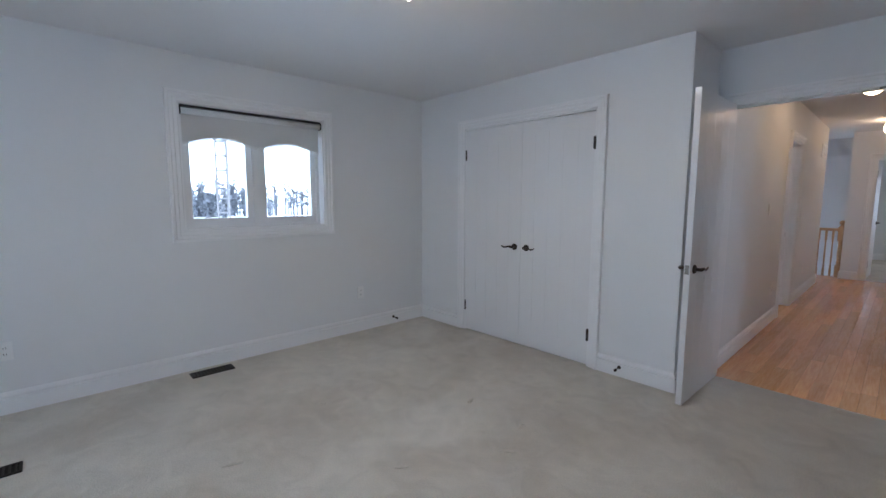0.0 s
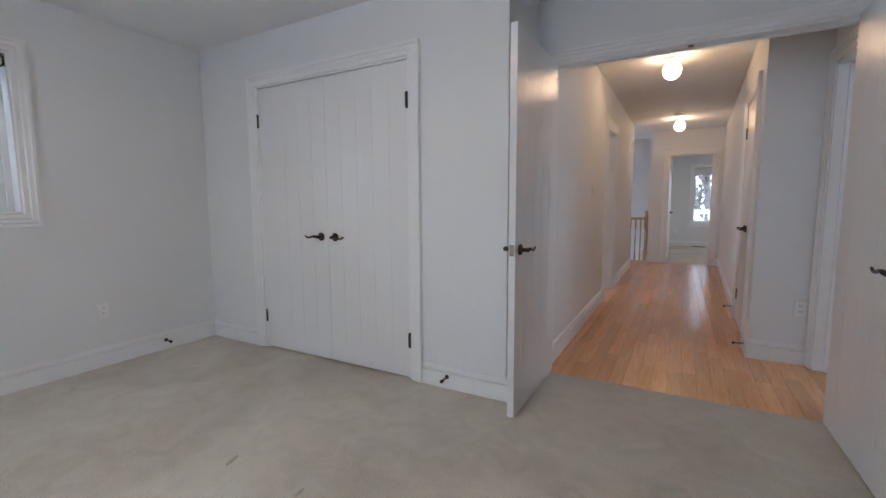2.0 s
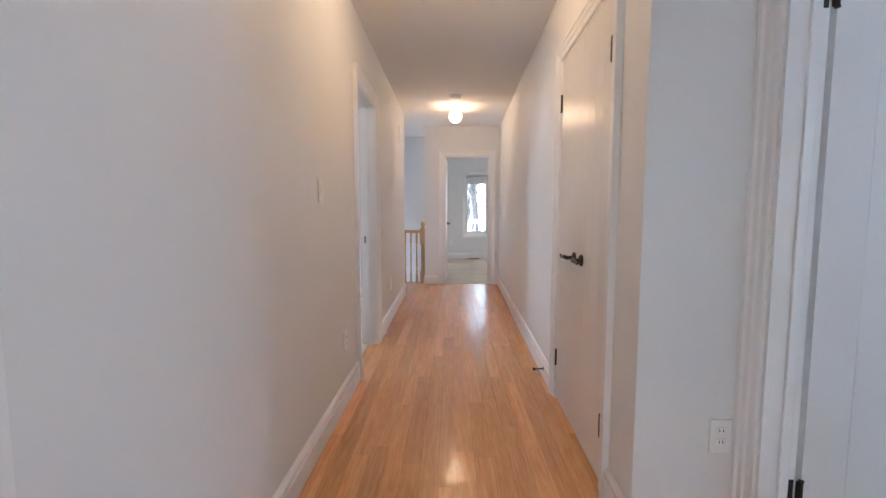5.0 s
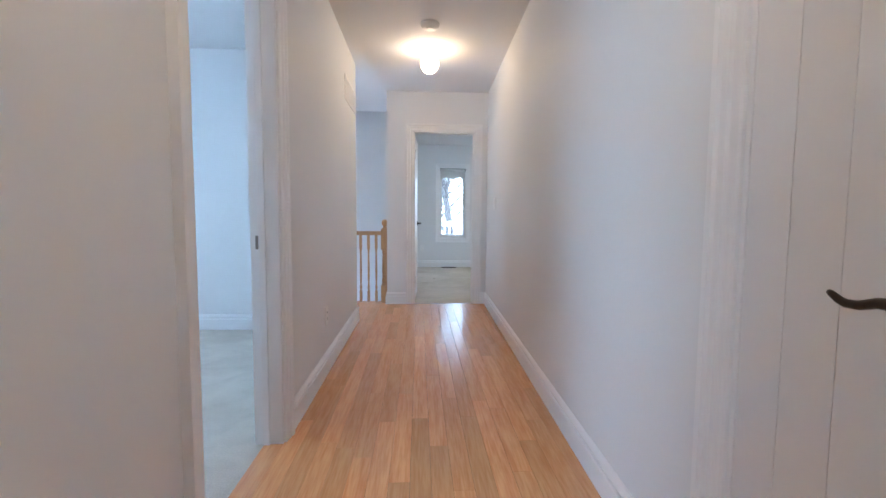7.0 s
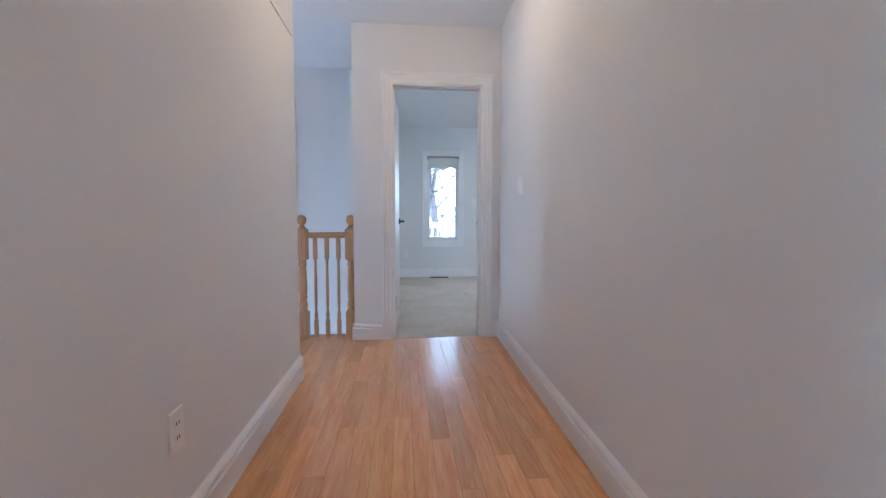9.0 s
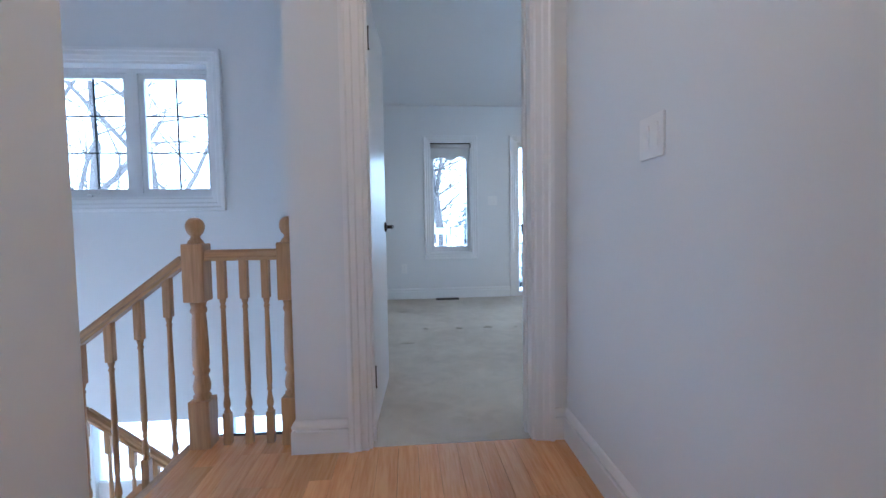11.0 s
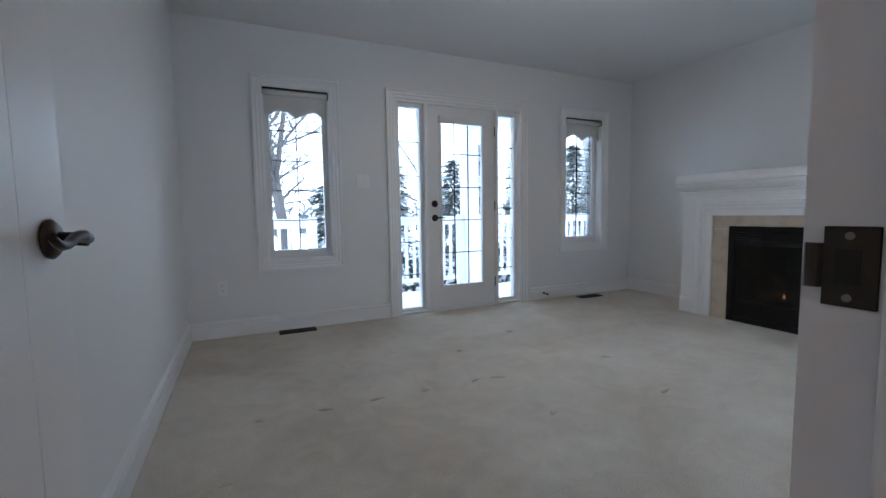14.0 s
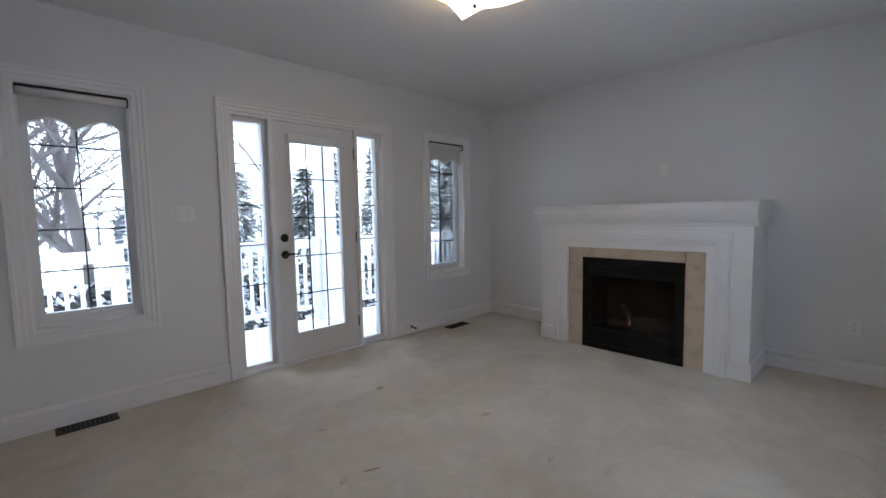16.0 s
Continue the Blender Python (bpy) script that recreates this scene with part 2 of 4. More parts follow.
def extrude_profile(bm, prof, x0, x1, m0=0.0, m1=0.0):
    """A moulding along x. prof: (y, z) pairs of a closed section; m0, m1: mitre per unit of z at each end."""
    a = [bm.verts.new((x0 + m0 * z, y, z)) for y, z in prof]
    b = [bm.verts.new((x1 + m1 * z, y, z)) for y, z in prof]
    k = len(prof)
    for i in range(k):
        bm.faces.new((a[i], a[(i + 1) % k], b[(i + 1) % k], b[i]))
    bm.faces.new(a[::-1])
    bm.faces.new(b)
    return bm


def on_wall(p0, p1):
    """Pose whose x runs along the wall from p0 to p1 and whose -y points into the room."""
    return Matrix.Translation((p0[0], p0[1], 0)) @ Matrix.Rotation(math.atan2(p1[1] - p0[1], p1[0] - p0[0]), 4, "Z")


def root(name, m, label, category, group="", kind=""):
    e = new(name)
    e.matrix_world = m
    e.empty_display_size = 0.1
    return tagged(e, label, category, group, kind)


def wall(name, p0, p1, z1, thick=0.12, holes=(), z0=0.0, material=None, label="white painted plaster wall"):
    """A wall with openings (u0, u1, low, high) that go through it."""
    length = math.dist(p0, p1)
    cuts = sorted({0.0, length, *[h[0] for h in holes], *[h[1] for h in holes]})
    zs = sorted({z0, z1, *[h[2] for h in holes if z0 < h[2] < z1], *[h[3] for h in holes if z0 < h[3] < z1]})
    nu, nz = len(cuts) - 1, len(zs) - 1

    def solid(i, k):
        if not (0 <= i < nu and 0 <= k < nz):
            return False
        u, z = (cuts[i] + cuts[i + 1]) / 2, (zs[k] + zs[k + 1]) / 2
        return not any(h[0] < u < h[1] and h[2] < z < h[3] for h in holes)

    bm, at = bmesh.new(), {}

    def vert(i, y, k):
        if (i, y, k) not in at:
            at[i, y, k] = bm.verts.new((cuts[i], thick * y, zs[k]))
        return at[i, y, k]

    for i in range(nu):
        for k in range(nz):
            if not solid(i, k):
                continue
            quads = [[(i, y, k), (i + 1, y, k), (i + 1, y, k + 1), (i, y, k + 1)] for y in (0, 1)]
            if not solid(i - 1, k):
                quads.append([(i, 0, k), (i, 1, k), (i, 1, k + 1), (i, 0, k + 1)])
            if not solid(i + 1, k):
                quads.append([(i + 1, 0, k), (i + 1, 1, k), (i + 1, 1, k + 1), (i + 1, 0, k + 1)])
            if not solid(i, k - 1):
                quads.append([(i, 0, k), (i + 1, 0, k), (i + 1, 1, k), (i, 1, k)])
            if not solid(i, k + 1):
                quads.append([(i, 0, k + 1), (i + 1, 0, k + 1), (i + 1, 1, k + 1), (i, 1, k + 1)])
            for q in quads:
                bm.faces.new([vert(*c) for c in q])
    ob = part(name, bm, material or WALL)
    ob.matrix_world = on_wall(p0, p1)
    return tagged(ob, label, "wall", kind="structure")


BASE = [(0, 0), (-0.018, 0), (-0.018, 0.094), (-0.015, 0.098), (-0.006, 0.100), (-0.006, 0.106), (-0.0145, 0.108), (-0.0155, 0.118), (-0.0125, 0.126), (-0.006, 0.136), (0, 0.140)]


def baseboard(p0, p1, spans):
    """Moulded baseboard along a wall, one piece per span (u0, u1)."""
    for a, b in spans:
        bm = extrude_profile(bmesh.new(), BASE, a, b)
        ob = part("baseboard", bm, TRIM)
        ob.matrix_world = on_wall(p0, p1)
        tagged(ob, "tall white moulded baseboard along the wall", "baseboard", kind="structure")


CASE = [(0, 0), (-0.010, 0), (-0.014, 0.006), (-0.014, 0.030), (-0.020, 0.037), (-0.020, 0.057), (-0.027, 0.065), (-0.027, 0.082), (0, 0.085)]


def casing_parts(parent, x0, x1, z0, z1, sill=False, w=1.0):
    """Mitred casing round an opening in wall coordinates. The section's second number runs outwards from the opening."""
    prof = [(y, z * w) for y, z in CASE]
    runs = [("casing", x0, x1, (x0 + x1) / 2, z1, 0), ("casing", z0, z1, x0, (z0 + z1) / 2, 90), ("casing", z0, z1, x1, (z0 + z1) / 2, -90)]
    if sill:
        runs.append(("casing", x0, x1, (x0 + x1) / 2, z0, 180))
    for nm, a, b, cx, cz, ang in runs:
        h = (b - a) / 2
        foot = not sill
        m0, m1 = -1.0, 1.0
        if foot and ang == 90:
            m0 = 0.0
        if foot and ang == -90:
            m1 = 0.0
        bm = extrude_profile(bmesh.new(), prof, -h, h, m0, m1)
        bmesh.ops.transform(bm, matrix=Matrix.Translation((cx, 0, cz)) @ Matrix.Rotation(radians(-ang), 4, "Y"), verts=bm.verts)
        part(nm, bm, TRIM, parent)


def jamb_parts(parent, x0, x1, z1, thick, stop=0.055):
    """Door lining with its stop."""
    t = 0.003
    part("jamb", B(x0 - 0.001, -0.002, 0, x0 + 0.014, thick + 0.002, z1), TRIM, parent)
    part("jamb", B(x1 - 0.014, -0.002, 0, x1 + 0.001, thick + 0.002, z1), TRIM, parent)
    part("head_jamb", B(x0 + 0.014, -0.002, z1 - 0.014, x1 - 0.014, thick + 0.002, z1 + 0.001), TRIM, parent)
    if stop:
        s0, s1 = stop, stop + 0.03
        part("door_stop_bead", B(x0 + 0.014, s0, 0, x0 + 0.025, s1, z1 - 0.014, bevel=t), TRIM, parent)
        part("door_stop_bead", B(x1 - 0.025, s0, 0, x1 - 0.014, s1, z1 - 0.014, bevel=t), TRIM, parent)
        part("door_stop_bead", B(x0 + 0.025, s0, z1 - 0.025, x1 - 0.025, s1, z1 - 0.014, bevel=t), TRIM, parent)


def lever(parent, x, y, z, toward, side):
    """Bronze lever with a round rose. toward: -1 or 1 along x; side: -1 or 1 along y."""
    bm = bmesh.new()
    lathe(bm, [(0.020, 0), (0.029, 0.001), (0.030, 0.006), (0.025, 0.011), (0.022, 0.013), (0.013, 0.015)], 20)
    bmesh.ops.transform(bm, matrix=Matrix.Translation((x, y, z)) @ Matrix.Rotation(radians(90 if side < 0 else -90), 4, "X"), verts=bm.verts)
    part("rose", bm, BRONZE, parent, smooth=True)
    bm = bmesh.new()
    tube(bm, [(x, y + side * 0.012, z), (x, y + side * 0.03, z), (x, y + side * 0.048, z)], [0.011, 0.010, 0.012], 12)
    pts = [(0, 0.0, 1.1), (0.02, 0.004, 1.15), (0.045, 0.003, 0.95), (0.07, -0.005, 0.85), (0.09, -0.006, 0.8), (0.102, -0.002, 0.75), (0.112, 0.004, 0.65), (0.118, 0.007, 0.45)]
    tube(bm, [(x + toward * a, y + side * 0.048, z + b) for a, b, c in pts], [0.0082 * c for a, b, c in pts], 10)
    part("lever", bm, BRONZE, parent, smooth=True)


def hinge(parent, x, y, z):
    bm = bmesh.new()
    tube(bm, [(x, y, z - 0.045), (x, y, z + 0.045)], 0.0065, 10)
    tube(bm, [(x, y, z - 0.050), (x, y, z - 0.046)], 0.0085, 10)
    tube(bm, [(x, y, z + 0.046), (x, y, z + 0.050)], 0.0085, 10)
    box(bm, x - 0.010, y + 0.004, z - 0.044, x + 0.010, y + 0.008, z + 0.044)
    part("hinge", bm, BRONZE, parent)


def door_leaf(name, m, width, label, lever_z=0.915, height=2.02, t=0.036, levers=(-1, 1), hinges=True, latch=True, hinge_side=-1, boards=3, lever_x=None, group=""):
    """A plank-faced door leaf: hinged at x = 0, running along +x; its faces lie at y = 0 and y = t."""
    r = root(name, m, label, "door", group)
    z0, e = 0.012, 0.0014
    part("slab", B(0, e, z0, width, t - e, height), DOORP, r)
    st, rb, rt = width / (boards + 2), 0.15, 0.10
    g = 0.0009
    for y0, y1 in ((0, e), (t - e, t)):
        part("stile", B(0, y0, z0, st - g, y1, height), DOORP, r)
        part("stile", B(width - st + g, y0, z0, width, y1, height), DOORP, r)
        part("rail", B(st - g, y0, z0, width - st + g, y1, z0 + rb), DOORP, r)
        part("rail", B(st - g, y0, height - rt, width - st + g, y1, height), DOORP, r)
        bw = (width - 2 * st) / boards
        for i in range(boards):
            part("board", B(st + i * bw + g, y0, z0 + rb, st + (i + 1) * bw - g, y1, height - rt), DOORP, r)
    lx = width - 0.065 if lever_x is None else lever_x
    for s in levers:
        lever(r, lx, 0 if s < 0 else t, lever_z, -1, s)
    if latch:
        bm = B(width - 0.001, t / 2 - 0.0125, lever_z - 0.029, width + 0.002, t / 2 + 0.0125, lever_z + 0.029, bevel=0.001)
        box(bm, width + 0.002, t / 2 - 0.006, lever_z - 0.01, width + 0.011, t / 2 + 0.006, lever_z + 0.01)
        part("latch_plate", bm, NICKEL, r)
    if hinges:
        for z in (0.262, 1.782):
            hinge(r, -0.004, -0.004 if hinge_side < 0 else t + 0.004, z)
    return r


def plate(name, wall_m, u, z, label, kind="switch", gang=1):
    """A wall plate: rocker switches or a duplex socket."""
    r = root(name, wall_m @ pose(u, 0, z), label, name.replace("_", " "))
    w = 0.036 + 0.023 * (gang - 1)
    part("cover_plate", B(-w, -0.008, -0.058, w, 0.0, 0.058, bevel=0.002), PLATE, r)
    for i in range(gang):
        cx = (i - (gang - 1) / 2) * 0.046
        if kind == "switch":
            bm = B(cx - 0.0165, -0.0115, -0.033, cx + 0.0165, -0.006, 0.033, bevel=0.0015)
            bmesh.ops.rotate(bm, cent=(cx, -0.008, 0), matrix=Matrix.Rotation(radians(4), 3, "X"), verts=bm.verts)
            part("rocker", bm, PLATE, r)
        else:
            for dz in (-0.02, 0.02):
                part("socket", B(cx - 0.015, -0.0095, dz - 0.014, cx + 0.015, -0.005, dz + 0.014, bevel=0.003), PLATE, r)
                for dx in (-0.006, 0.006):
                    part("slot", B(cx + dx - 0.0012, -0.0102, dz - 0.004, cx + dx + 0.0012, -0.0094, dz + 0.006), GAP, r)
    return r


def floor_vent(x, y, turn, label):
    r = root("floor_vent", pose(x, y, 0.0, 0, 0, turn), label, "floor vent", "floor vents")
    bm = bmesh.new()
    for a in ((-0.15, -0.055, 0.15, -0.045), (-0.15, 0.045, 0.15, 0.055), (-0.15, -0.045, -0.138, 0.045), (0.138, -0.045, 0.15, 0.045)):
        box(bm, a[0], a[1], 0, a[2], a[3], 0.009)
    part("frame", bm, VENTM, r)
    # dark sheet on the floor stands in for the unlit duct below
    part("dark_well", B(-0.138, -0.045, 0.0005, 0.138, 0.045, 0.002), GAP, r)
    for i in range(12):
        cx = -0.126 + i * 0.0229
        part("slat", B(cx - 0.004, -0.045, 0.002, cx + 0.004, 0.045, 0.008), VENTM, r)
    return r


def door_stopper(m):
    """A short bronze spring stop screwed to the baseboard."""
    r = root("door_stopper", m, "small dark bronze door stop screwed to the baseboard", "door stop", "door stops")
    bm = tube(bmesh.new(), [(0, -0.014, 0), (0, -0.018, 0)], 0.014, 12)
    tube(bm, [(0, -0.018, 0), (0, -0.075, -0.004)], 0.005, 8)
    part("rod", bm, BRONZE, r)
    part("tip", tube(bmesh.new(), [(0, -0.073, -0.004), (0, -0.088, -0.005)], 0.010, 12), BLACK, r, "black rubber tip")


def scallop(x0, x1, ztop, drop, waves, y, parent):
    """A roller-shade skirt with a scalloped, fringed hem."""
    bm, n = bmesh.new(), 60
    low, rows = [], []
    for i in range(n + 1):
        u = i / n
        k = abs(math.sin(math.pi * waves * u))
        z = ztop - drop + 0.055 * (k ** 1.3)
        x = x0 + (x1 - x0) * u
        rows.append((x, z))
    for dy in (0, 0.002):
        vs = [(bm.verts.new((x, y + dy, ztop)), bm.verts.new((x, y + dy, z))) for x, z in rows]
        for a, b in zip(vs, vs[1:]):
            bm.faces.new((a[0], b[0], b[1], a[1]))
    part("skirt", bm, SHADE, parent)
    bm = bmesh.new()
    for a, b in zip(rows, rows[1:]):
        for q in range(2):
            u = (q + 0.15) / 2
            x, z = a[0] + (b[0] - a[0]) * u, a[1] + (b[1] - a[1]) * u
            w = (b[0] - a[0]) / 2 * 0.7
            box(bm, x, y - 0.002, z - 0.017 - 0.003 * random.random(), x + w, y + 0.001, z + 0.004)
    part("fringe", bm, FRINGE, parent, "pale fringed hem")


def shade(m, x0, x1, ztop, drop, waves, y, group):
    r = root("roller_shade", m, "pale grey fabric roller shade with scalloped fringed hem, rolled up", "roller shade", group)
    # dark strip standing in for the shaded gap between roller and lining
    part("head_gap_shade", B(x0 - 0.006, y - 0.012, ztop - 0.006, x1 + 0.006, y + 0.05, ztop + 0.004), VENTM, r, "dark strip for the unlit gap above the roller")
    part("roller", tube(bmesh.new(), [(x0, y, ztop - 0.037), (x1, y, ztop - 0.037)], 0.023, 18), FRINGE, r, "pale rolled fabric tube", smooth=True)
    for x in (x0 - 0.008, x1 + 0.004):
        part("bracket", B(x, y - 0.026, ztop - 0.064, x + 0.004, y + 0.030, ztop - 0.010), BLACK, r, "dark metal bracket")
    scallop(x0 + 0.004, x1 - 0.004, ztop - 0.037, drop - 0.037, waves, y + 0.022, r)
    return r


def pane_with_cames(parent, x0, x1, z0, z1, y, cols, rows):
    g = part("pane", B(x0, y, z0, x1, y + 0.004, z1), GLASS, parent)
    g.visible_shadow = False
    for i in range(1, cols):
        x = x0 + (x1 - x0) * i / cols
        part("lead_came", B(x - 0.0045, y - 0.003, z0, x + 0.0045, y + 0.007, z1), LEAD, parent)
    for j in range(1, rows):
        z = z0 + (z1 - z0) * j / rows
        part("lead_came", B(x0, y - 0.0035, z - 0.0045, x1, y + 0.0075, z + 0.0045), LEAD, parent)


def frame_ring(bm, x0, x1, z0, z1, w, y0, y1):
    box(bm, x0, y0, z0, x0 + w, y1, z1)
    box(bm, x1 - w, y0, z0, x1, y1, z1)
    box(bm, x0 + w, y0, z0, x1 - w, y1, z0 + w)
    box(bm, x0 + w, y0, z1 - w, x1 - w, y1, z1)
    return bm


def crank(parent, x, y, z, t=1):
    bm = B(x - 0.035, y - 0.022, z, x + 0.035, y, z + 0.022, bevel=0.006)
    tube(bm, [(x + t * 0.01, y - 0.02, z + 0.018), (x + t * 0.03, y - 0.035, z + 0.026), (x + t * 0.075, y - 0.03, z + 0.022), (x + t * 0.09, y - 0.03, z + 0.03)], [0.008, 0.007, 0.006, 0.007], 8)
    part("crank_handle", bm, PVC, parent)


def window(name, m, x0, x1, z0, z1, sashes, cols, rows, label, thick=0.2, deep=0.09, sash_w=0.05, case_w=1.0):
    """A vinyl casement window set deep in its wall; sashes: (x0, x1) of each."""
    r = root(name, m, label, "window", kind="structure")
    casing_parts(r, x0, x1, z0, z1, sill=True, w=case_w)
    part("lining", frame_ring(bmesh.new(), x0 - 0.001, x1 + 0.001, z0 - 0.001, z1 + 0.001, 0.012, -0.002, deep), TRIM, r)
    part("window_frame", frame_ring(bmesh.new(), x0 + 0.011, x1 - 0.011, z0 + 0.011, z1 - 0.011, 0.030, deep, deep + 0.08), PVC, r)
    for a, b in zip(sashes, sashes[1:]):
        part("mullion", B(a[1], deep - 0.002, z0 + 0.041, b[0], deep + 0.08, z1 - 0.041), PVC, r)
    for i, (a, b) in enumerate(sashes):
        part("sash", frame_ring(bmesh.new(), a, b, z0 + 0.041, z1 - 0.041, sash_w, deep + 0.015, deep + 0.062), PVC, r)
        pane_with_cames(r, a + sash_w, b - sash_w, z0 + 0.041 + sash_w, z1 - 0.041 - sash_w, deep + 0.035, cols, rows)
    return r

# ---- structure: bedroom, hall, landing, main bedroom ----
ZA, ZH, ZM = 2.42, 2.48, 2.515
LOW = -2.75


def slab(name, x0, y0, x1, y1, z0, z1, material, label, category):
    ob = part(name, B(x0, y0, z0, x1, y1, z1), material)
    return tagged(ob, label, category, kind="structure")


# outlines of walls, each read from inside its room
AL = ((-2.80, -5.60), (-2.80, -0.55))
AC = ((-2.80, -0.55), (-0.07, -0.55))
AR = ((-0.07, -0.44), (-0.07, 0.0))
AH = ((-0.07, 0.0), (4.20, 0.0))
HL = ((0.0, 0.12), (0.0, 5.54))
HE = ((0.235, 6.36), (5.21, 6.36))
HR = ((1.41, 6.36), (1.255, 0.97))
AV = ((1.3748, 0.9666), (1.61, 0.966))
AD = ((1.61, 0.97), (1.61, 0.12))
ML = ((0.42, 6.50), (0.42, 10.18))
MW = ((0.42, 10.18), (5.21, 10.18))
MR = ((5.21, 10.18), (5.21, 6.50))
SW = ((-3.00, 7.50), (0.30, 7.50))
mAL, mAC, mAR, mAH, mHL, mHE, mHR, mAV, mAD, mML, mMW, mMR, mSW = [on_wall(*w) for w in (AL, AC, AR, AH, HL, HE, HR, AV, AD, ML, MW, MR, SW)]

WA = (2.685, 3.855, 1.10, 2.065)          # bedroom window, along AL
wall("wall_bedroom_window", *AL, ZA, 0.2, [WA])
CLO = (0.685, 2.083, 0.0, 2.04)
wall("wall_bedroom_closet", *AC, ZA, 0.11, [CLO])
wall("wall_bedroom_return", *AR, ZA, 0.11)
DBL = (0.08, 1.625, 0.0, 2.03)
wall("wall_bedroom_hall", *AH, ZH, 0.12, [DBL])
wall("wall_bedroom_east", (1.62, 0.0), (1.62, -5.60), ZA, 0.12)
wall("wall_bedroom_south", (1.62, -5.60), (-2.80, -5.60), ZA, 0.2, [(1.4, 2.6, 0.95, 2.05)])
HLD = (2.37, 3.10, 0.0, 2.03)
wall("wall_hall_west", *HL, ZH, 0.12, [HLD])
END = (0.305, 1.030, 0.0, 2.03)
# second hole: unseen opening added to brighten the main bedroom
wall("wall_hall_end", *HE, ZM, 0.14, [END, (2.7, 3.4, 0.95, 2.05)])
HRL = math.dist(*HR)
HRC = (4.20, 5.08, 0.0, 2.03)
wall("wall_hall_east", *HR, ZH, 0.12, [HRC])
wall("wall_alcove", *AV, ZH, 0.12)
ADD = (0.085, 0.80, 0.0, 2.03)
wall("wall_alcove_door", *AD, ZH, 0.11, [ADD])
wall("wall_main_west", *ML, ZM, 0.12)
MWH = [(0.61, 1.155, 0.60, 2.05), (1.745, 3.18, 0.0, 2.05), (3.77, 4.32, 0.60, 2.05)]
wall("wall_main_window", *MW, ZM, 0.2, MWH)
wall("wall_main_east", *MR, ZM, 0.2)
SWH = [(1.40, 2.45, 1.16, 2.03), (1.15, 3.20, LOW, -0.30)]
wall("wall_stair_window", *SW, ZM, 0.2, SWH, z0=LOW)
# hole out of view, added to let daylight onto the stair walls
wall("wall_stair_west", (-3.00, 5.36), (-3.00, 7.50), ZM, 0.12, [(0.4, 1.6, -1.5, 0.1)], z0=LOW)
wall("wall_stair_south", (0.0, 5.36), (-3.0, 5.36), ZM, 0.10, z0=LOW)
wall("wall_stair_east", (0.30, 7.50), (0.30, 6.501), ZM, 0.10, z0=LOW)
wall("wall_stair_hall_side", (0.30, 6.50), (0.30, 5.30), -0.26, 0.10, z0=LOW)
wall("wall_second_bedroom_north", (-3.0, 5.24), (-0.12, 5.24), ZH, 0.11)
wall("wall_second_bedroom_west", (-3.0, 1.0), (-3.0, 5.24), ZH, 0.2, [(1.3, 2.8, 1.0, 2.05)])
wall("wall_second_bedroom_south", (-0.12, 1.0), (-3.0, 1.0), ZH, 0.12)
wall("wall_side_room_north", (1.37, 1.9), (4.2, 1.9), ZH, 0.12)
wall("wall_side_room_east", (4.2, 1.9), (4.2, 0.12), ZH, 0.2, [(0.4, 1.4, 0.9, 2.1)])

slab("carpet_floor_bedroom", -2.8, -5.6, 1.62, 0.0, -0.25, 0.0, CARPET, "worn cream carpet with stains and dents", "floor")
slab("carpet_floor_main_bedroom", 0.42, 6.50, 5.21, 10.18, -0.25, 0.0, CARPET, "cream carpet with furniture dents", "floor")
slab("carpet_threshold", 0.54, 6.375, 1.265, 6.50, -0.25, 0.0, CARPET, "cream carpet in the doorway", "floor")
slab("carpet_floor_second_bedroom", -3.0, 1.0, -0.083, 5.24, -0.25, 0.0, CARPET, "cream carpet of the second bedroom", "floor")
slab("carpet_floor_side_room", 1.701, 0.12, 4.2, 1.9, -0.25, 0.0, CARPET, "cream carpet of the side room", "floor")
slab("floor_entrance", -3.0, 5.36, 0.30, 7.50, LOW - 0.1, LOW, MARBLE, "beige tiled entrance floor below the stairs", "floor")
slab("ceiling_bedroom", -3.0, -5.8, 1.74, 0.0, ZA, ZA + 0.1, CEIL, "flat white painted ceiling", "ceiling")
slab("ceiling_hall", -3.2, 0.0, 4.4, 5.30, ZH, ZH + 0.1, CEIL, "flat white painted hall ceiling", "ceiling")
slab("ceiling_landing", -3.2, 5.30, 1.55, 6.36, ZH, ZH + 0.1, CEIL, "flat white painted landing ceiling", "ceiling")
slab("ceiling_stair", -3.2, 6.36, 0.235, 7.72, ZM, ZM + 0.1, CEIL, "flat white ceiling over the stairs", "ceiling")
slab("ceiling_main_bedroom", 0.235, 6.36, 5.41, 10.38, ZM, ZM + 0.1, CEIL, "flat white painted ceiling", "ceiling")

# baseboards
baseboard(*AL, [(0, 5.05)])
baseboard(*AC, [(0, CLO[0] - 0.085), (CLO[1] + 0.085, 2.73)])
baseboard(*AR, [(-0.126, 0.42)])
baseboard(*HL, [(0.0, HLD[0] - 0.085), (HLD[1] + 0.085, 5.42)])
baseboard((0.0, 5.54), (-0.12, 5.54), [(-0.016, 0.12)])
baseboard(*HE, [(-0.0, END[0] - 0.085), (END[1] + 0.085, 1.175)])
baseboard((0.235, 6.5), (0.235, 6.36), [(0.0, 0.156)])
baseboard(*HR, [(0, HRC[0] - 0.085), (HRC[1] + 0.085, HRL + 0.016)])
baseboard(*AV, [(-0.139, 0.21)])
baseboard(*ML, [(0, 3.68)])
baseboard(*MW, [(0, 1.66), (3.265, 4.79)])
baseboard(*MR, [(0, 1.09), (2.815, 3.68)])
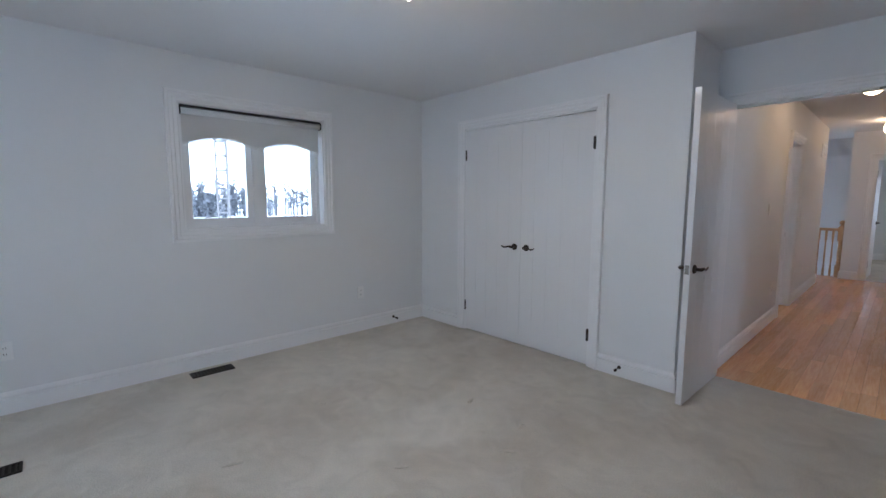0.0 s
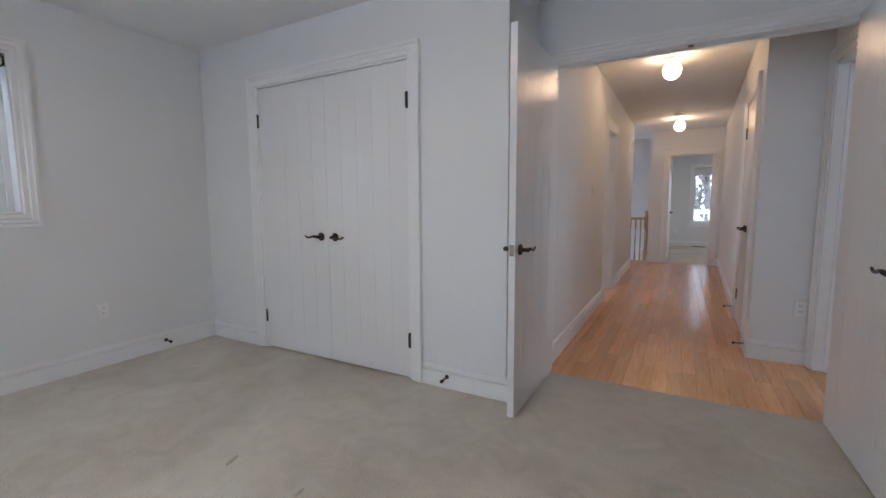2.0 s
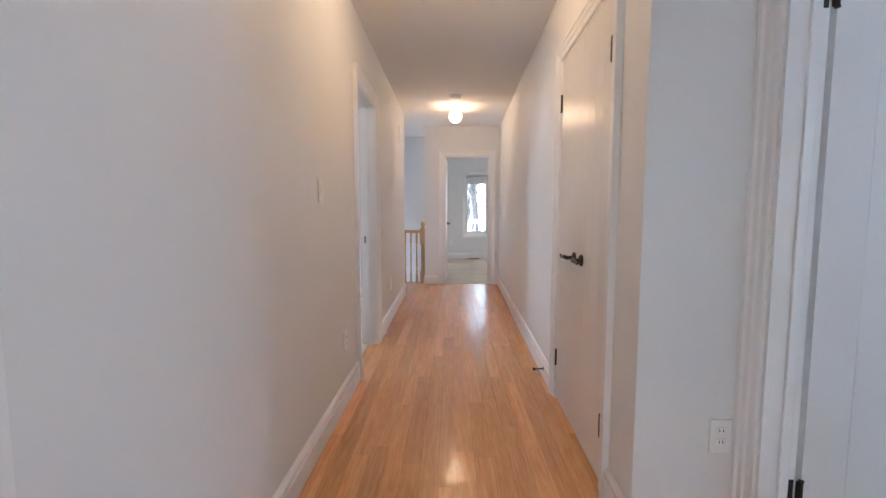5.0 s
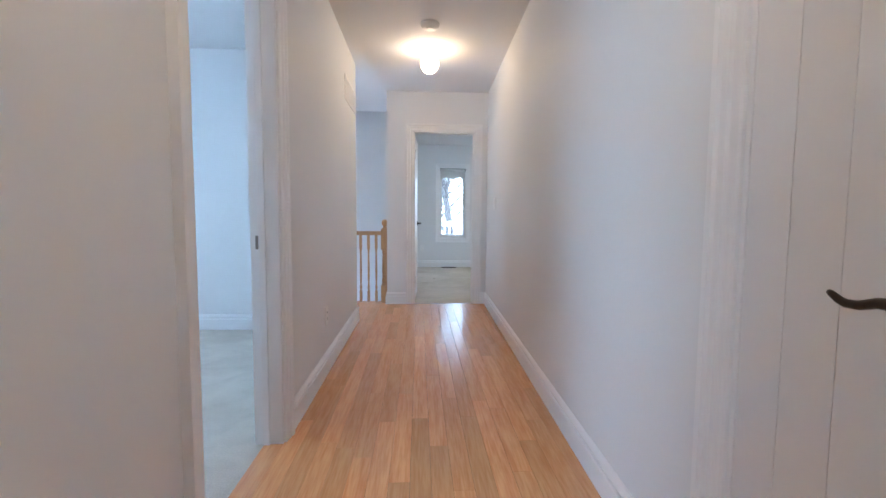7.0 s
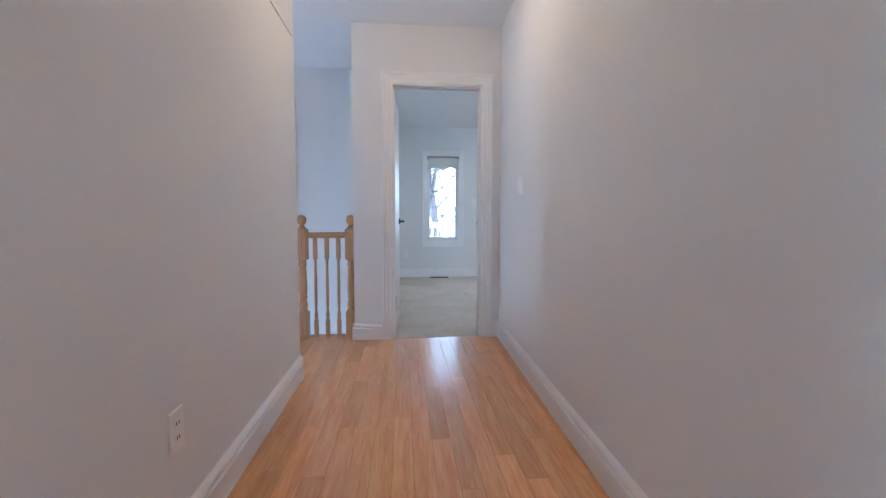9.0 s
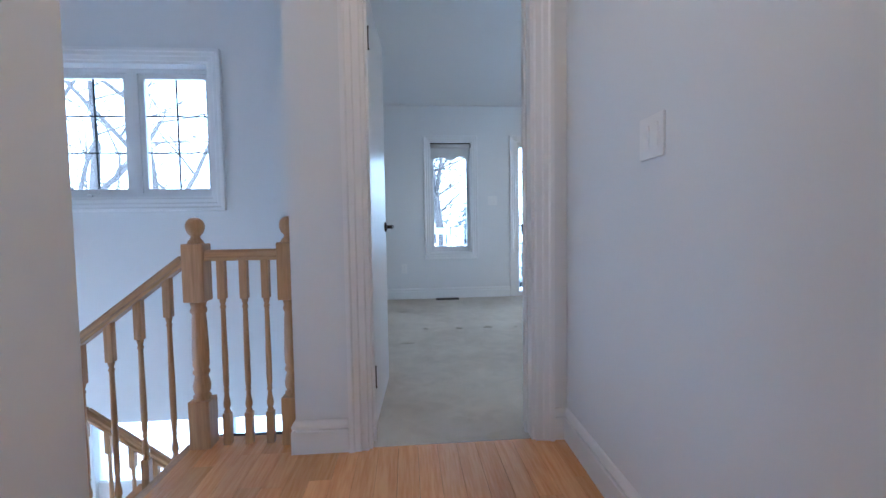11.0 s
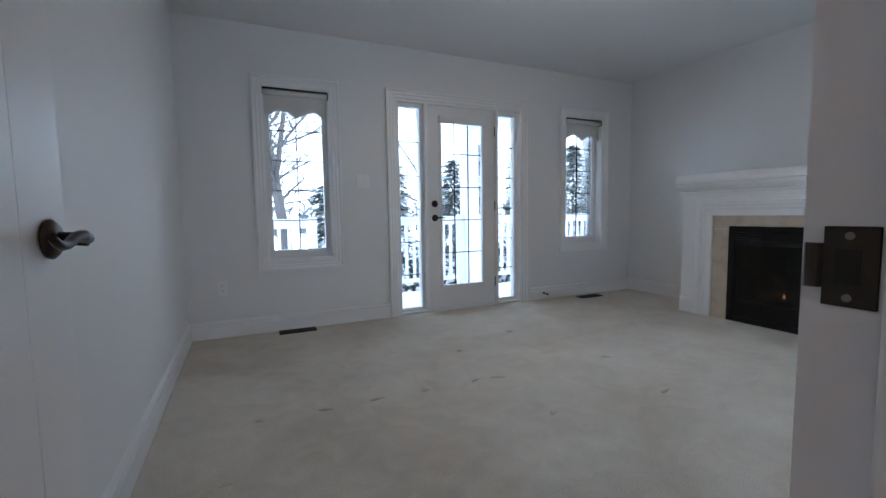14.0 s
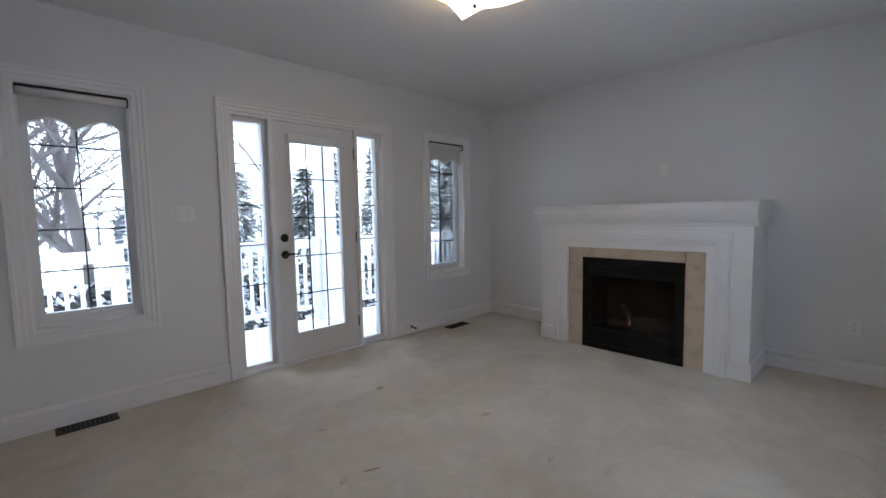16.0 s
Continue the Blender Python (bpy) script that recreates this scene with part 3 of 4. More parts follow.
baseboard((-3.0, 5.24), (-0.12, 5.24), [(0, 2.88)])
baseboard((1.62, 0.0), (1.62, -5.60), [(0, 5.6)])
baseboard((1.37, 1.9), (4.2, 1.9), [(0, 2.8)])

# oak strip floor
hall_floor = slab("oak_floor_hall", -0.083, 0.0, 1.70, 6.375, -0.25, -0.012, GAP, "honey oak strip floor with a satin varnish", "floor")
landing_floor = slab("oak_floor_landing", -0.24, 5.37, 0.29, 6.60, -0.25, -0.0135, GAP, "honey oak strip landing at the stair head", "floor")

# ---- doors ----
def door_frame(name, m, hole, thick, label, both=True, stop=0.055):
    r = root(name, m, label, "door frame", kind="structure")
    casing_parts(r, hole[0], hole[1], 0.0, hole[3])
    jamb_parts(r, hole[0], hole[1], hole[3], thick, stop)
    return r


door_frame("door_frame_closet", mAC, CLO, 0.11, "white moulded casing round the closet doors", stop=0)
W2 = (CLO[1] - CLO[0]) / 2 - 0.016
door_leaf("closet_door", mAC @ pose(CLO[0] + 0.015, 0.0, 0), W2, "white plank-faced closet door with bronze lever, shut", levers=(-1,), latch=False, group="bedroom closet doors")
rightleaf = mAC @ Matrix.Translation((CLO[1] - 0.015, 0.036, 0)) @ Matrix.Rotation(math.pi, 4, "Z")
door_leaf("closet_door", rightleaf, W2, "white plank-faced closet door with bronze lever, shut", levers=(1,), latch=False, hinge_side=1, group="bedroom closet doors")
# near-black sheet: the closet's darkness put into its colour
tagged(part("closet_dark_sheet", B(-2.80, -0.40, 0, -0.18, -0.38, 2.1), GAP), "near-black sheet for the unlit closet behind the doors", "closet", kind="structure")

r = root("door_frame_bedroom", mAH, "white casing round the wide double doorway", "door frame", kind="structure")
jamb_parts(r, DBL[0], DBL[1], DBL[3], 0.12, 0.06)
casing_parts(r, DBL[0], DBL[1], 0.0, DBL[3], w=0.8)
part("ball_catch", B(0.838, 0.012, 2.004, 0.868, 0.03, 2.0145, bevel=0.002), NICKEL, r, "metal catch in the head")
lf = pose(0.018, -0.006, 0, 0, 0, -90.6)
door_leaf("bedroom_door", lf, 0.74, "white plank-faced double-door leaf, wide open", lever_z=0.905, levers=(-1, 1), hinge_side=-1, group="bedroom double doors")
rf = Matrix.Translation((1.468, -0.022, 0)) @ Matrix.Rotation(radians(-89.0), 4, "Z")
door_leaf("bedroom_door", rf, 0.74, "white plank-faced double-door leaf with dark lever, wide open", lever_z=0.885, levers=(-1, 1), hinge_side=1, group="bedroom double doors")

f = door_frame("door_frame_second_bedroom", mHL, HLD, 0.12, "white moulded casing round an open doorway")
part("strike_plate", B(HLD[1] - 0.0165, 0.07, 0.885, HLD[1] - 0.0135, 0.10, 0.945, bevel=0.001), NICKEL, f)
door_leaf("second_bedroom_door", pose(-0.13, 2.51, 0, 0, 0, 182), 0.70, "white plank-faced door, swung open into the room", levers=(-1, 1))

door_frame("door_frame_hall_closet", mHR, HRC, 0.12, "white moulded casing round the hall closet doors", stop=0)
W3 = (HRC[1] - HRC[0]) / 2 - 0.016
door_leaf("hall_closet_door", mHR @ pose(HRC[0] + 0.015, 0, 0), W3, "narrow white plank-faced closet door with bronze lever, shut", levers=(-1,), latch=False, boards=2, group="hall closet doors")
door_leaf("hall_closet_door", mHR @ Matrix.Translation((HRC[1] - 0.015, 0.036, 0)) @ Matrix.Rotation(math.pi, 4, "Z"), W3, "narrow white plank-faced closet door with bronze lever, shut", levers=(1,), latch=False, boards=2, hinge_side=1, group="hall closet doors")
# near-black sheet in place of the hall closet's unlit inside
tagged(part("hall_closet_dark_sheet", B(4.1, 0.125, 0, 5.18, 0.145, 2.1), GAP), "near-black sheet for the unlit closet behind the hall doors", "closet", kind="structure").matrix_world = mHR

f = door_frame("door_frame_side_room", mAD, ADD, 0.11, "white moulded casing round the alcove doorway")
for z in (0.262, 1.782):
    part("hinge_leaf", B(ADD[0] + 0.0135, 0.060, z - 0.045, ADD[0] + 0.0165, 0.106, z + 0.045), BRONZE, f, "dark bronze hinge leaf")
door_leaf("side_room_door", pose(1.735, 0.862, 0, 0, 0, 0.5), 0.69, "white plank-faced door, open into the side room", levers=(-1, 1))

f = door_frame("door_frame_main_bedroom", mHE, END, 0.14, "white moulded casing round the open bedroom doorway", stop=0.06)
bm = B(END[1] - 0.0165, 0.095, 0.905, END[1] - 0.0135, 0.128, 0.965, bevel=0.001)
tube(bm, [(END[1] - 0.013, 0.134, 0.918), (END[1] - 0.013, 0.134, 0.952)], 0.007, 10)
for z in (0.262, 1.782):
    part("hinge_leaf", B(END[0] + 0.0135, 0.092, z - 0.045, END[0] + 0.0165, 0.138, z + 0.045), BRONZE, f, "dark bronze hinge leaf")
sp = part("strike_plate", bm, BRONZE, f, "dark bronze strike plate")
part("keeper_hole", B(END[1] - 0.0172, 0.105, 0.922, END[1] - 0.0166, 0.120, 0.948), GAP, sp)
part("screw", tube(bmesh.new(), [(END[1] - 0.0175, 0.112, 0.912), (END[1] - 0.0165, 0.112, 0.912)], 0.003, 8), NICKEL, sp)
part("screw", tube(bmesh.new(), [(END[1] - 0.0175, 0.112, 0.958), (END[1] - 0.0165, 0.112, 0.958)], 0.003, 8), NICKEL, sp)
door_leaf("main_bedroom_door", pose(0.556, 6.506, 0, 0, 0, 87.3), 0.69, "white plank-faced door with bronze lever, opened against the wall", lever_z=0.95, levers=(-1, 1), hinge_side=-1)

# ---- windows ----
sx = (WA[0] + WA[1]) / 2
window("window_1", mAL, *WA, [(WA[0] + 0.035, sx - 0.03), (sx + 0.03, WA[1] - 0.035)], 1, 1, "white double casement window above the snow")
shade(mAL, WA[0] + 0.025, WA[1] - 0.025, 2.045, 0.27, 2, 0.02, "roller shades")
bpy.data.objects["window_1"]["label"] = "white double casement window over a snowy yard"
crank(bpy.data.objects["window_1"], WA[1] - 0.30, 0.085, WA[2] + 0.012, 1)
for i, (h, nm) in enumerate(((MWH[0], "window_2"), (MWH[2], "window_3"))):
    w = window(nm, mMW, *h, [(h[0] + 0.012, h[1] - 0.012)], 2, 5, "white casement window with leaded grid over the balcony", sash_w=0.042, deep=0.085)
    crank(w, (h[0] + h[1]) / 2 + 0.02, 0.08, h[2] + 0.045, 1)
    shade(mMW, h[0] + 0.016, h[1] - 0.016, 2.04, 0.225, 2, 0.022, "roller shades")
window("window_4", mSW, *SWH[0], [(1.435, 1.89), (1.96, 2.415)], 2, 3, "white double casement window with leaded grid above the stairs", sash_w=0.03, deep=0.09)
crank(bpy.data.objects["window_4"], 1.62, 0.085, SWH[0][2] + 0.012, 1)


def patio_unit():
    h = MWH[1]
    r = root("balcony_door_frame", mMW, "white balcony door frame with leaded sidelights", "door frame", kind="structure")
    casing_parts(r, h[0], h[1], 0.0, h[3])
    bm = bmesh.new()
    for x in (h[0], h[0] + 0.305, h[1] - 0.335, h[1] - 0.03):
        box(bm, x, -0.003, 0, x + 0.03, 0.17, h[3])
    box(bm, h[0] + 0.03, 0, h[3] - 0.02, h[1] - 0.03, 0.17, h[3] + 0.001)
    part("lining", bm, TRIM, r)
    part("sill", B(h[0], -0.002, -0.01, h[1], 0.20, 0.02), PVC, r)
    for a in (h[0] + 0.03, h[1] - 0.305):
        b = a + 0.275
        part("sidelight_frame", frame_ring(bmesh.new(), a, b, 0.02, h[3] - 0.02, 0.032, 0.06, 0.14), PVC, r)
        pane_with_cames(r, a + 0.032, b - 0.032, 0.052, h[3] - 0.052, 0.10, 1, 6)
    d = root("balcony_door", mMW, "white glazed balcony door with leaded grid, shut", "door")
    a, b = h[0] + 0.338, h[1] - 0.338
    ga, gb, g0, g1 = a + 0.145, b - 0.145, 0.25, 1.90
    bm = bmesh.new()
    for q in ((a, ga, 0.022, 2.036), (gb, b, 0.022, 2.036), (ga, gb, 0.022, g0), (ga, gb, g1, 2.036)):
        box(bm, q[0], 0.025, q[2], q[1], 0.07, q[3])
    part("leaf", bm, DOORP, d)
    part("glazing_bead", frame_ring(bmesh.new(), ga - 0.022, gb + 0.022, g0 - 0.022, g1 + 0.022, 0.026, 0.015, 0.05), PVC, d)
    pane_with_cames(d, ga, gb, g0, g1, 0.045, 3, 5)
    part("shade_cassette", B(ga - 0.03, -0.015, 1.86, gb + 0.035, 0.022, 1.93, bevel=0.008), PVC, d)
    for z in (0.935, 1.075):
        bm = lathe(bmesh.new(), [(0.034, 0), (0.034, 0.006), (0.026, 0.012), (0.014, 0.016), (0.012, 0.03)], 20)
        bmesh.ops.transform(bm, matrix=Matrix.Translation((a + 0.07, 0.026, z)) @ Matrix.Rotation(radians(90), 4, "X"), verts=bm.verts)
        part("rose", bm, BRONZE, d, smooth=True)
    part("lever", tube(bmesh.new(), [(a + 0.07, -0.005, 0.935), (a + 0.07, -0.02, 0.935), (a + 0.12, -0.022, 0.94), (a + 0.165, -0.02, 0.935)], [0.010, 0.010, 0.008, 0.006], 10), BRONZE, d, smooth=True)
    for z in (0.25, 1.05, 1.82):
        part("hinge", tube(bmesh.new(), [(b + 0.004, 0.018, z - 0.05), (b + 0.004, 0.018, z + 0.05)], 0.007, 10), BRONZE, d)
    part("weather_strip", B(a, 0.03, 0.003, b, 0.06, 0.021), GAP, d)


patio_unit()


def entrance_unit():
    r = root("entrance_glazing", mSW, "white entrance door surround with sidelights and transom", "door frame", kind="structure")
    bm = bmesh.new()
    for x in (1.15, 1.55, 2.45, 3.15):
        box(bm, x, 0.02, LOW, x + 0.05, 0.14, -0.335)
    for x in (1.35, 2.72):
        box(bm, x, 0.04, LOW, x + 0.03, 0.12, -0.335)
    box(bm, 1.15, 0.03, -0.335, 3.20, 0.13, -0.30)
    part("surround", bm, PVC, r)
    g = part("pane", B(1.15, 0.08, LOW, 3.20, 0.085, -0.336), GLASS, r)
    g.visible_shadow = False
    part("door_leaf", B(1.60, 0.05, LOW, 2.45, 0.075, -0.75), DOORP, r)


entrance_unit()

# ---- lamps ----
def globe_lamp(x, y, z):
    r = root("ceiling_lamp", pose(x, y, z), "lit opal glass globe on a white ceiling base", "ceiling lamp", "hall ceiling lamps")
    part("base", lathe(bmesh.new(), [(0.062, 0), (0.065, -0.006), (0.062, -0.022), (0.050, -0.030), (0.045, -0.048), (0.04, -0.05)], 28), PLATE, r, smooth=True)
    prof = [(0.040, -0.046)] + [(0.078 * math.sin(a), -0.118 + 0.084 * math.cos(a)) for a in [0.5 + i * 0.2 for i in range(13)]] + [(0.006, -0.202)]
    part("globe", lathe(bmesh.new(), prof, 32), GLOBE, r, "glowing white globe", smooth=True)


globe_lamp(0.645, 1.80, ZH)
globe_lamp(0.700, 5.12, ZH)


def square_lamp(x, y, z, turn):
    r = root("ceiling_lamp", pose(x, y, z, 0, 0, turn), "square draped alabaster glass ceiling lamp, lit", "ceiling lamp", "bedroom ceiling lamps")
    part("base", lathe(bmesh.new(), [(0.07, 0), (0.07, -0.02), (0.05, -0.035), (0.012, -0.04), (0.010, -0.13)], 24), NICKEL, r)
    bm, n = bmesh.new(), 16
    grid = []
    for i in range(n + 1):
        row = []
        for j in range(n + 1):
            u, v = i / n * 2 - 1, j / n * 2 - 1
            q = max(abs(u), abs(v))
            zz = -0.135 + 0.075 * q ** 2.4 - 0.035 * (abs(u * v)) ** 1.5 + 0.012 * math.sin(3.3 * u) * math.sin(2.9 * v)
            row.append(bm.verts.new((u * 0.20, v * 0.20, zz)))
        grid.append(row)
    for i in range(n):
        for j in range(n):
            bm.faces.new((grid[i][j], grid[i + 1][j], grid[i + 1][j + 1], grid[i][j + 1]))
    s = part("shade", bm, SHELL, r, "glowing marbled glass sheet", smooth=True)
    s.modifiers.new("thickness", "SOLIDIFY").thickness = 0.006
    part("finial", lathe(bmesh.new(), [(0.004, -0.165), (0.011, -0.155), (0.011, -0.147), (0.006, -0.135)], 12), BRONZE, r)


square_lamp(2.86, 8.32, ZM, 12)
square_lamp(-0.57, -2.41, ZA, 20)

# ---- fittings ----
r = root("smoke_detector", pose(0.69, 4.62, ZH), "round white smoke detector on the hall ceiling", "smoke detector")
part("housing", lathe(bmesh.new(), [(0.07, 0), (0.07, -0.012), (0.062, -0.030), (0.05, -0.036), (0.02, -0.037)], 28), PLATE, r, smooth=True)
part("grille", lathe(bmesh.new(), [(0.030, -0.0365), (0.030, -0.041), (0.01, -0.043)], 20), PLATE, r)


def wall_vent(m, u0, u1, z0, z1):
    r = root("wall_vent", m, "white louvred return-air grille high on the wall", "wall vent")
    part("frame", frame_ring(bmesh.new(), u0, u1, z0, z1, 0.022, -0.008, 0.0), PLATE, r)
    # dark sheet on the wall gives the shade between the slats
    part("duct_shade", B(u0 + 0.02, -0.0015, z0 + 0.02, u1 - 0.02, -0.0005, z1 - 0.02), GAP, r)
    k = int((z1 - z0 - 0.044) / 0.014)
    for i in range(k):
        z = z0 + 0.026 + i * 0.014
        bm = B(u0 + 0.02, -0.0075, z, u1 - 0.02, -0.0025, z + 0.0095)
        part("slat", bm, PLATE, r)


wall_vent(mHL, 4.80, 5.38, 2.00, 2.20)
plate("light_switch", mHL, 1.52, 1.25, "white single rocker switch on the hall wall")
plate("power_socket", mHL, 4.00, 0.38, "white duplex socket low on the hall wall", "socket")
plate("power_socket", mHL, 1.95, 0.38, "white duplex socket low on the hall wall", "socket")
plate("light_switch", mHR, 0.685, 1.18, "white double rocker switch beside the bedroom doorway", gang=2)
plate("power_socket", mAL, 1.66, 0.40, "white duplex socket on the window wall", "socket")
plate("power_socket", mAL, 4.22, 0.40, "white duplex socket on the window wall", "socket")
plate("power_socket", mAV, 0.165, 0.40, "white duplex socket in the alcove", "socket")
plate("power_socket", mMW, 0.25, 0.40, "white duplex socket beneath the window wall", "socket")
plate("light_switch", mMW, 1.43, 1.28, "white double rocker switch beside the balcony door", gang=2)
plate("power_socket", mMR, 3.33, 0.39, "white duplex socket beside the fireplace", "socket")
plate("cable_plate", mMR, 2.04, 1.60, "white blank cable plate above the mantel")
floor_vent(-2.655, -2.82, 90, "dark brown metal floor vent set in the carpet")
floor_vent(-1.98, -4.02, 90, "dark brown metal floor vent set in the carpet")
floor_vent(1.225, 10.08, 0, "dark brown metal floor vent below the window")
floor_vent(4.42, 10.02, 0, "dark brown metal floor vent below the window")
for m in (mAL @ pose(4.62, -0.002, 0.075), mAC @ pose(2.35, -0.002, 0.075), mHR @ pose(3.90, -0.002, 0.07), mHR @ pose(5.28, -0.002, 0.07), mMW @ pose(3.46, -0.002, 0.07)):
    door_stopper(m)

# ---- fireplace ----
def fireplace():
    fx, yl, yr = 4.70, 9.09, 7.365
    m = on_wall((fx, yl), (fx, yr))
    w = yl - yr
    c = w / 2
    r = root("fireplace", m, "white moulded mantel with beige marble and black gas insert", "fireplace")
    t0, t1 = c - 0.575, c + 0.575          # tile field
    i0, i1 = c - 0.428, c + 0.428          # insert
    dpt = 5.21 - fx
    part("pilaster", B(0, 0.0, 0, t0, dpt, 1.12), TRIM, r)
    part("pilaster", B(t1, 0.0, 0, w, dpt, 1.12), TRIM, r)
    part("frieze", B(t0, 0.0, 0.922, t1, dpt, 1.12), TRIM, r)
    prof = [(0, 0), (-0.012, 0), (-0.012, 0.055), (-0.024, 0.062), (-0.024, 0.085), (-0.034, 0.092), (-0.034, 0.125), (-0.018, 0.142), (-0.018, 0.152), (0, 0.155)]
    for a, b, cx, cz, ang in ((t0, t1, c, 0.922, 0), (0.0, 0.922, t0, 0.461, 90), (0.0, 0.922, t1, 0.461, -90)):
        h = (b - a) / 2
        m0, m1 = -1.0, 1.0
        if ang == 90:
            m0 = 0
        if ang == -90:
            m1 = 0
        bm = extrude_profile(bmesh.new(), prof, -h, h, m0, m1)
        bmesh.ops.transform(bm, matrix=Matrix.Translation((cx, 0, cz)) @ Matrix.Rotation(radians(-ang), 4, "Y"), verts=bm.verts)
        part("moulding", bm, TRIM, r)
    crown = [(dpt, 1.12), (-0.004, 1.12), (-0.010, 1.13), (-0.010, 1.145), (-0.03, 1.155), (-0.055, 1.185), (-0.062, 1.205), (-0.062, 1.215), (-0.075, 1.222), (-0.075, 1.252), (-0.066, 1.262), (-0.045, 1.29), (0.0, 1.305), (dpt, 1.31)]
    bm = extrude_profile(bmesh.new(), [(y, z) for y, z in crown], -0.04, w + 0.03)
    part("mantel_shelf", bm, TRIM, r, "white mantel shelf with cove underside")
    for a, b in ((0, t0 - 0.155), (t1 + 0.155, w)):
        bm = extrude_profile(bmesh.new(), BASE, a, b)
        part("plinth", bm, TRIM, r)
    for mm, ln in ((Matrix.Translation((w, 0, 0)) @ Matrix.Rotation(radians(90), 4, "Z"), dpt), (Matrix.Translation((0, dpt, 0)) @ Matrix.Rotation(radians(-90), 4, "Z"), dpt)):
        bm = extrude_profile(bmesh.new(), BASE, -0.016 if ln else 0, ln)
        bmesh.ops.transform(bm, matrix=mm, verts=bm.verts)
        part("plinth", bm, TRIM, r)
    ty = 0.012
    for a, b, z0, z1 in ((t0, i0, 0, 0.80), (i1, t1, 0, 0.80), (t0, i0, 0.803, 0.925), (i1, t1, 0.803, 0.925), (i0 + 0.001, i1 - 0.001, 0.832, 0.925)):
        part("marble_tile", B(a + 0.001, ty, z0, b - 0.001, ty + 0.02, z1, bevel=0.001), MARBLE, r, "beige marble tile")
    part("tile_backing", B(t0 + 0.002, ty + 0.021, 0.832, t1 - 0.002, ty + 0.03, 0.925), GAP, r)
    part("insert_frame", frame_ring(bmesh.new(), i0, i1, 0.0, 0.83, 0.045, 0.0, 0.05), BLACK, r, "black metal insert frame")
    for k in range(4):
        part("louvre", B(i0 + 0.045, 0.006, 0.70 + k * 0.021, i1 - 0.045, 0.03, 0.714 + k * 0.021, bevel=0.003), BLACK, r)
    part("lower_panel", B(i0 + 0.045, 0.008, 0.045, i1 - 0.045, 0.03, 0.16, bevel=0.004), BLACK, r)
    part("glass_frame", frame_ring(bmesh.new(), i0 + 0.045, i1 - 0.045, 0.16, 0.70, 0.03, 0.01, 0.04), BLACK, r)
    bm = bmesh.new()
    box(bm, i0 + 0.02, 0.44, 0.05, i1 - 0.02, 0.45, 0.80)
    box(bm, i0 + 0.02, 0.05, 0.05, i0 + 0.03, 0.44, 0.80)
    box(bm, i1 - 0.03, 0.05, 0.05, i1 - 0.02, 0.44, 0.80)
    box(bm, i0 + 0.03, 0.05, 0.79, i1 - 0.03, 0.44, 0.80)
    box(bm, i0 + 0.03, 0.05, 0.14, i1 - 0.03, 0.44, 0.15)
    part("firebox", bm, BLACK, r)
    g = part("glass", B(i0 + 0.07, 0.022, 0.185, i1 - 0.07, 0.026, 0.675), FGLASS, r, "dark glass front")
    g.visible_shadow = False
    for k, (a, b, rr) in enumerate((((-0.26, 0.20, 0.19), (-0.05, 0.16, 0.25), 0.04), ((0.02, 0.14, 0.2), (0.27, 0.22, 0.24), 0.042), ((-0.2, 0.28, 0.22), (0.2, 0.27, 0.26), 0.05), ((-0.06, 0.20, 0.26), (-0.12, 0.14, 0.40), 0.028), ((0.12, 0.13, 0.17), (0.16, 0.25, 0.28), 0.03))):
        A_, B_ = Vector(a) + Vector((c, 0, 0)), Vector(b) + Vector((c, 0, 0))
        pts = [A_.lerp(B_, s / 6) + Vector((0, 0, 0.008 * math.sin(s * 2 + k))) for s in range(7)]
        part("log", tube(bmesh.new(), pts, [rr * (0.85 + 0.2 * math.sin(s * 1.7 + k)) for s in range(7)], 10), LOG, r, "charred ceramic log", smooth=True)
    part("pilot_flame", lathe(bmesh.new(), [(0.002, 0.24), (0.006, 0.248), (0.005, 0.262), (0.001, 0.275)], 8, x=c - 0.04, y=0.12), EMBER, r)
    tagged(plate("light_switch", Matrix.Translation((4.99, yr, 0)), 0, 1.10, "white rocker switch on the side of the mantel"), category="light switch")


fireplace()

# ---- stairs and banister ----
NX, NY = -0.19, 6.475


def newel(x, y, z, label):
    r = root("newel_post", pose(x, y, z), label, "newel post", "newel posts")
    part("lower_block", B(-0.044, -0.044, 0.0, 0.044, 0.044, 0.21, bevel=0.004), OAKR, r)
    part("upper_block", B(-0.044, -0.044, 0.64, 0.044, 0.044, 0.89, bevel=0.006), OAKR, r)
    part("turned_shaft", lathe(bmesh.new(), [(0.036, 0.205), (0.036, 0.225), (0.028, 0.235), (0.034, 0.25), (0.036, 0.27), (0.030, 0.30), (0.026, 0.315), (0.034, 0.325), (0.034, 0.335), (0.028, 0.345), (0.033, 0.36), (0.034, 0.42), (0.030, 0.55), (0.027, 0.585), (0.033, 0.595), (0.033, 0.605), (0.028, 0.615), (0.034, 0.64)], 24), OAKR, r, smooth=True)
    part("ball_finial", lathe(bmesh.new(), [(0.036, 0.888), (0.030, 0.90), (0.020, 0.912), (0.018, 0.922), (0.030, 0.934), (0.037, 0.952), (0.038, 0.968), (0.033, 0.985), (0.020, 0.998), (0.004, 1.003)], 24), OAKR, r, smooth=True)


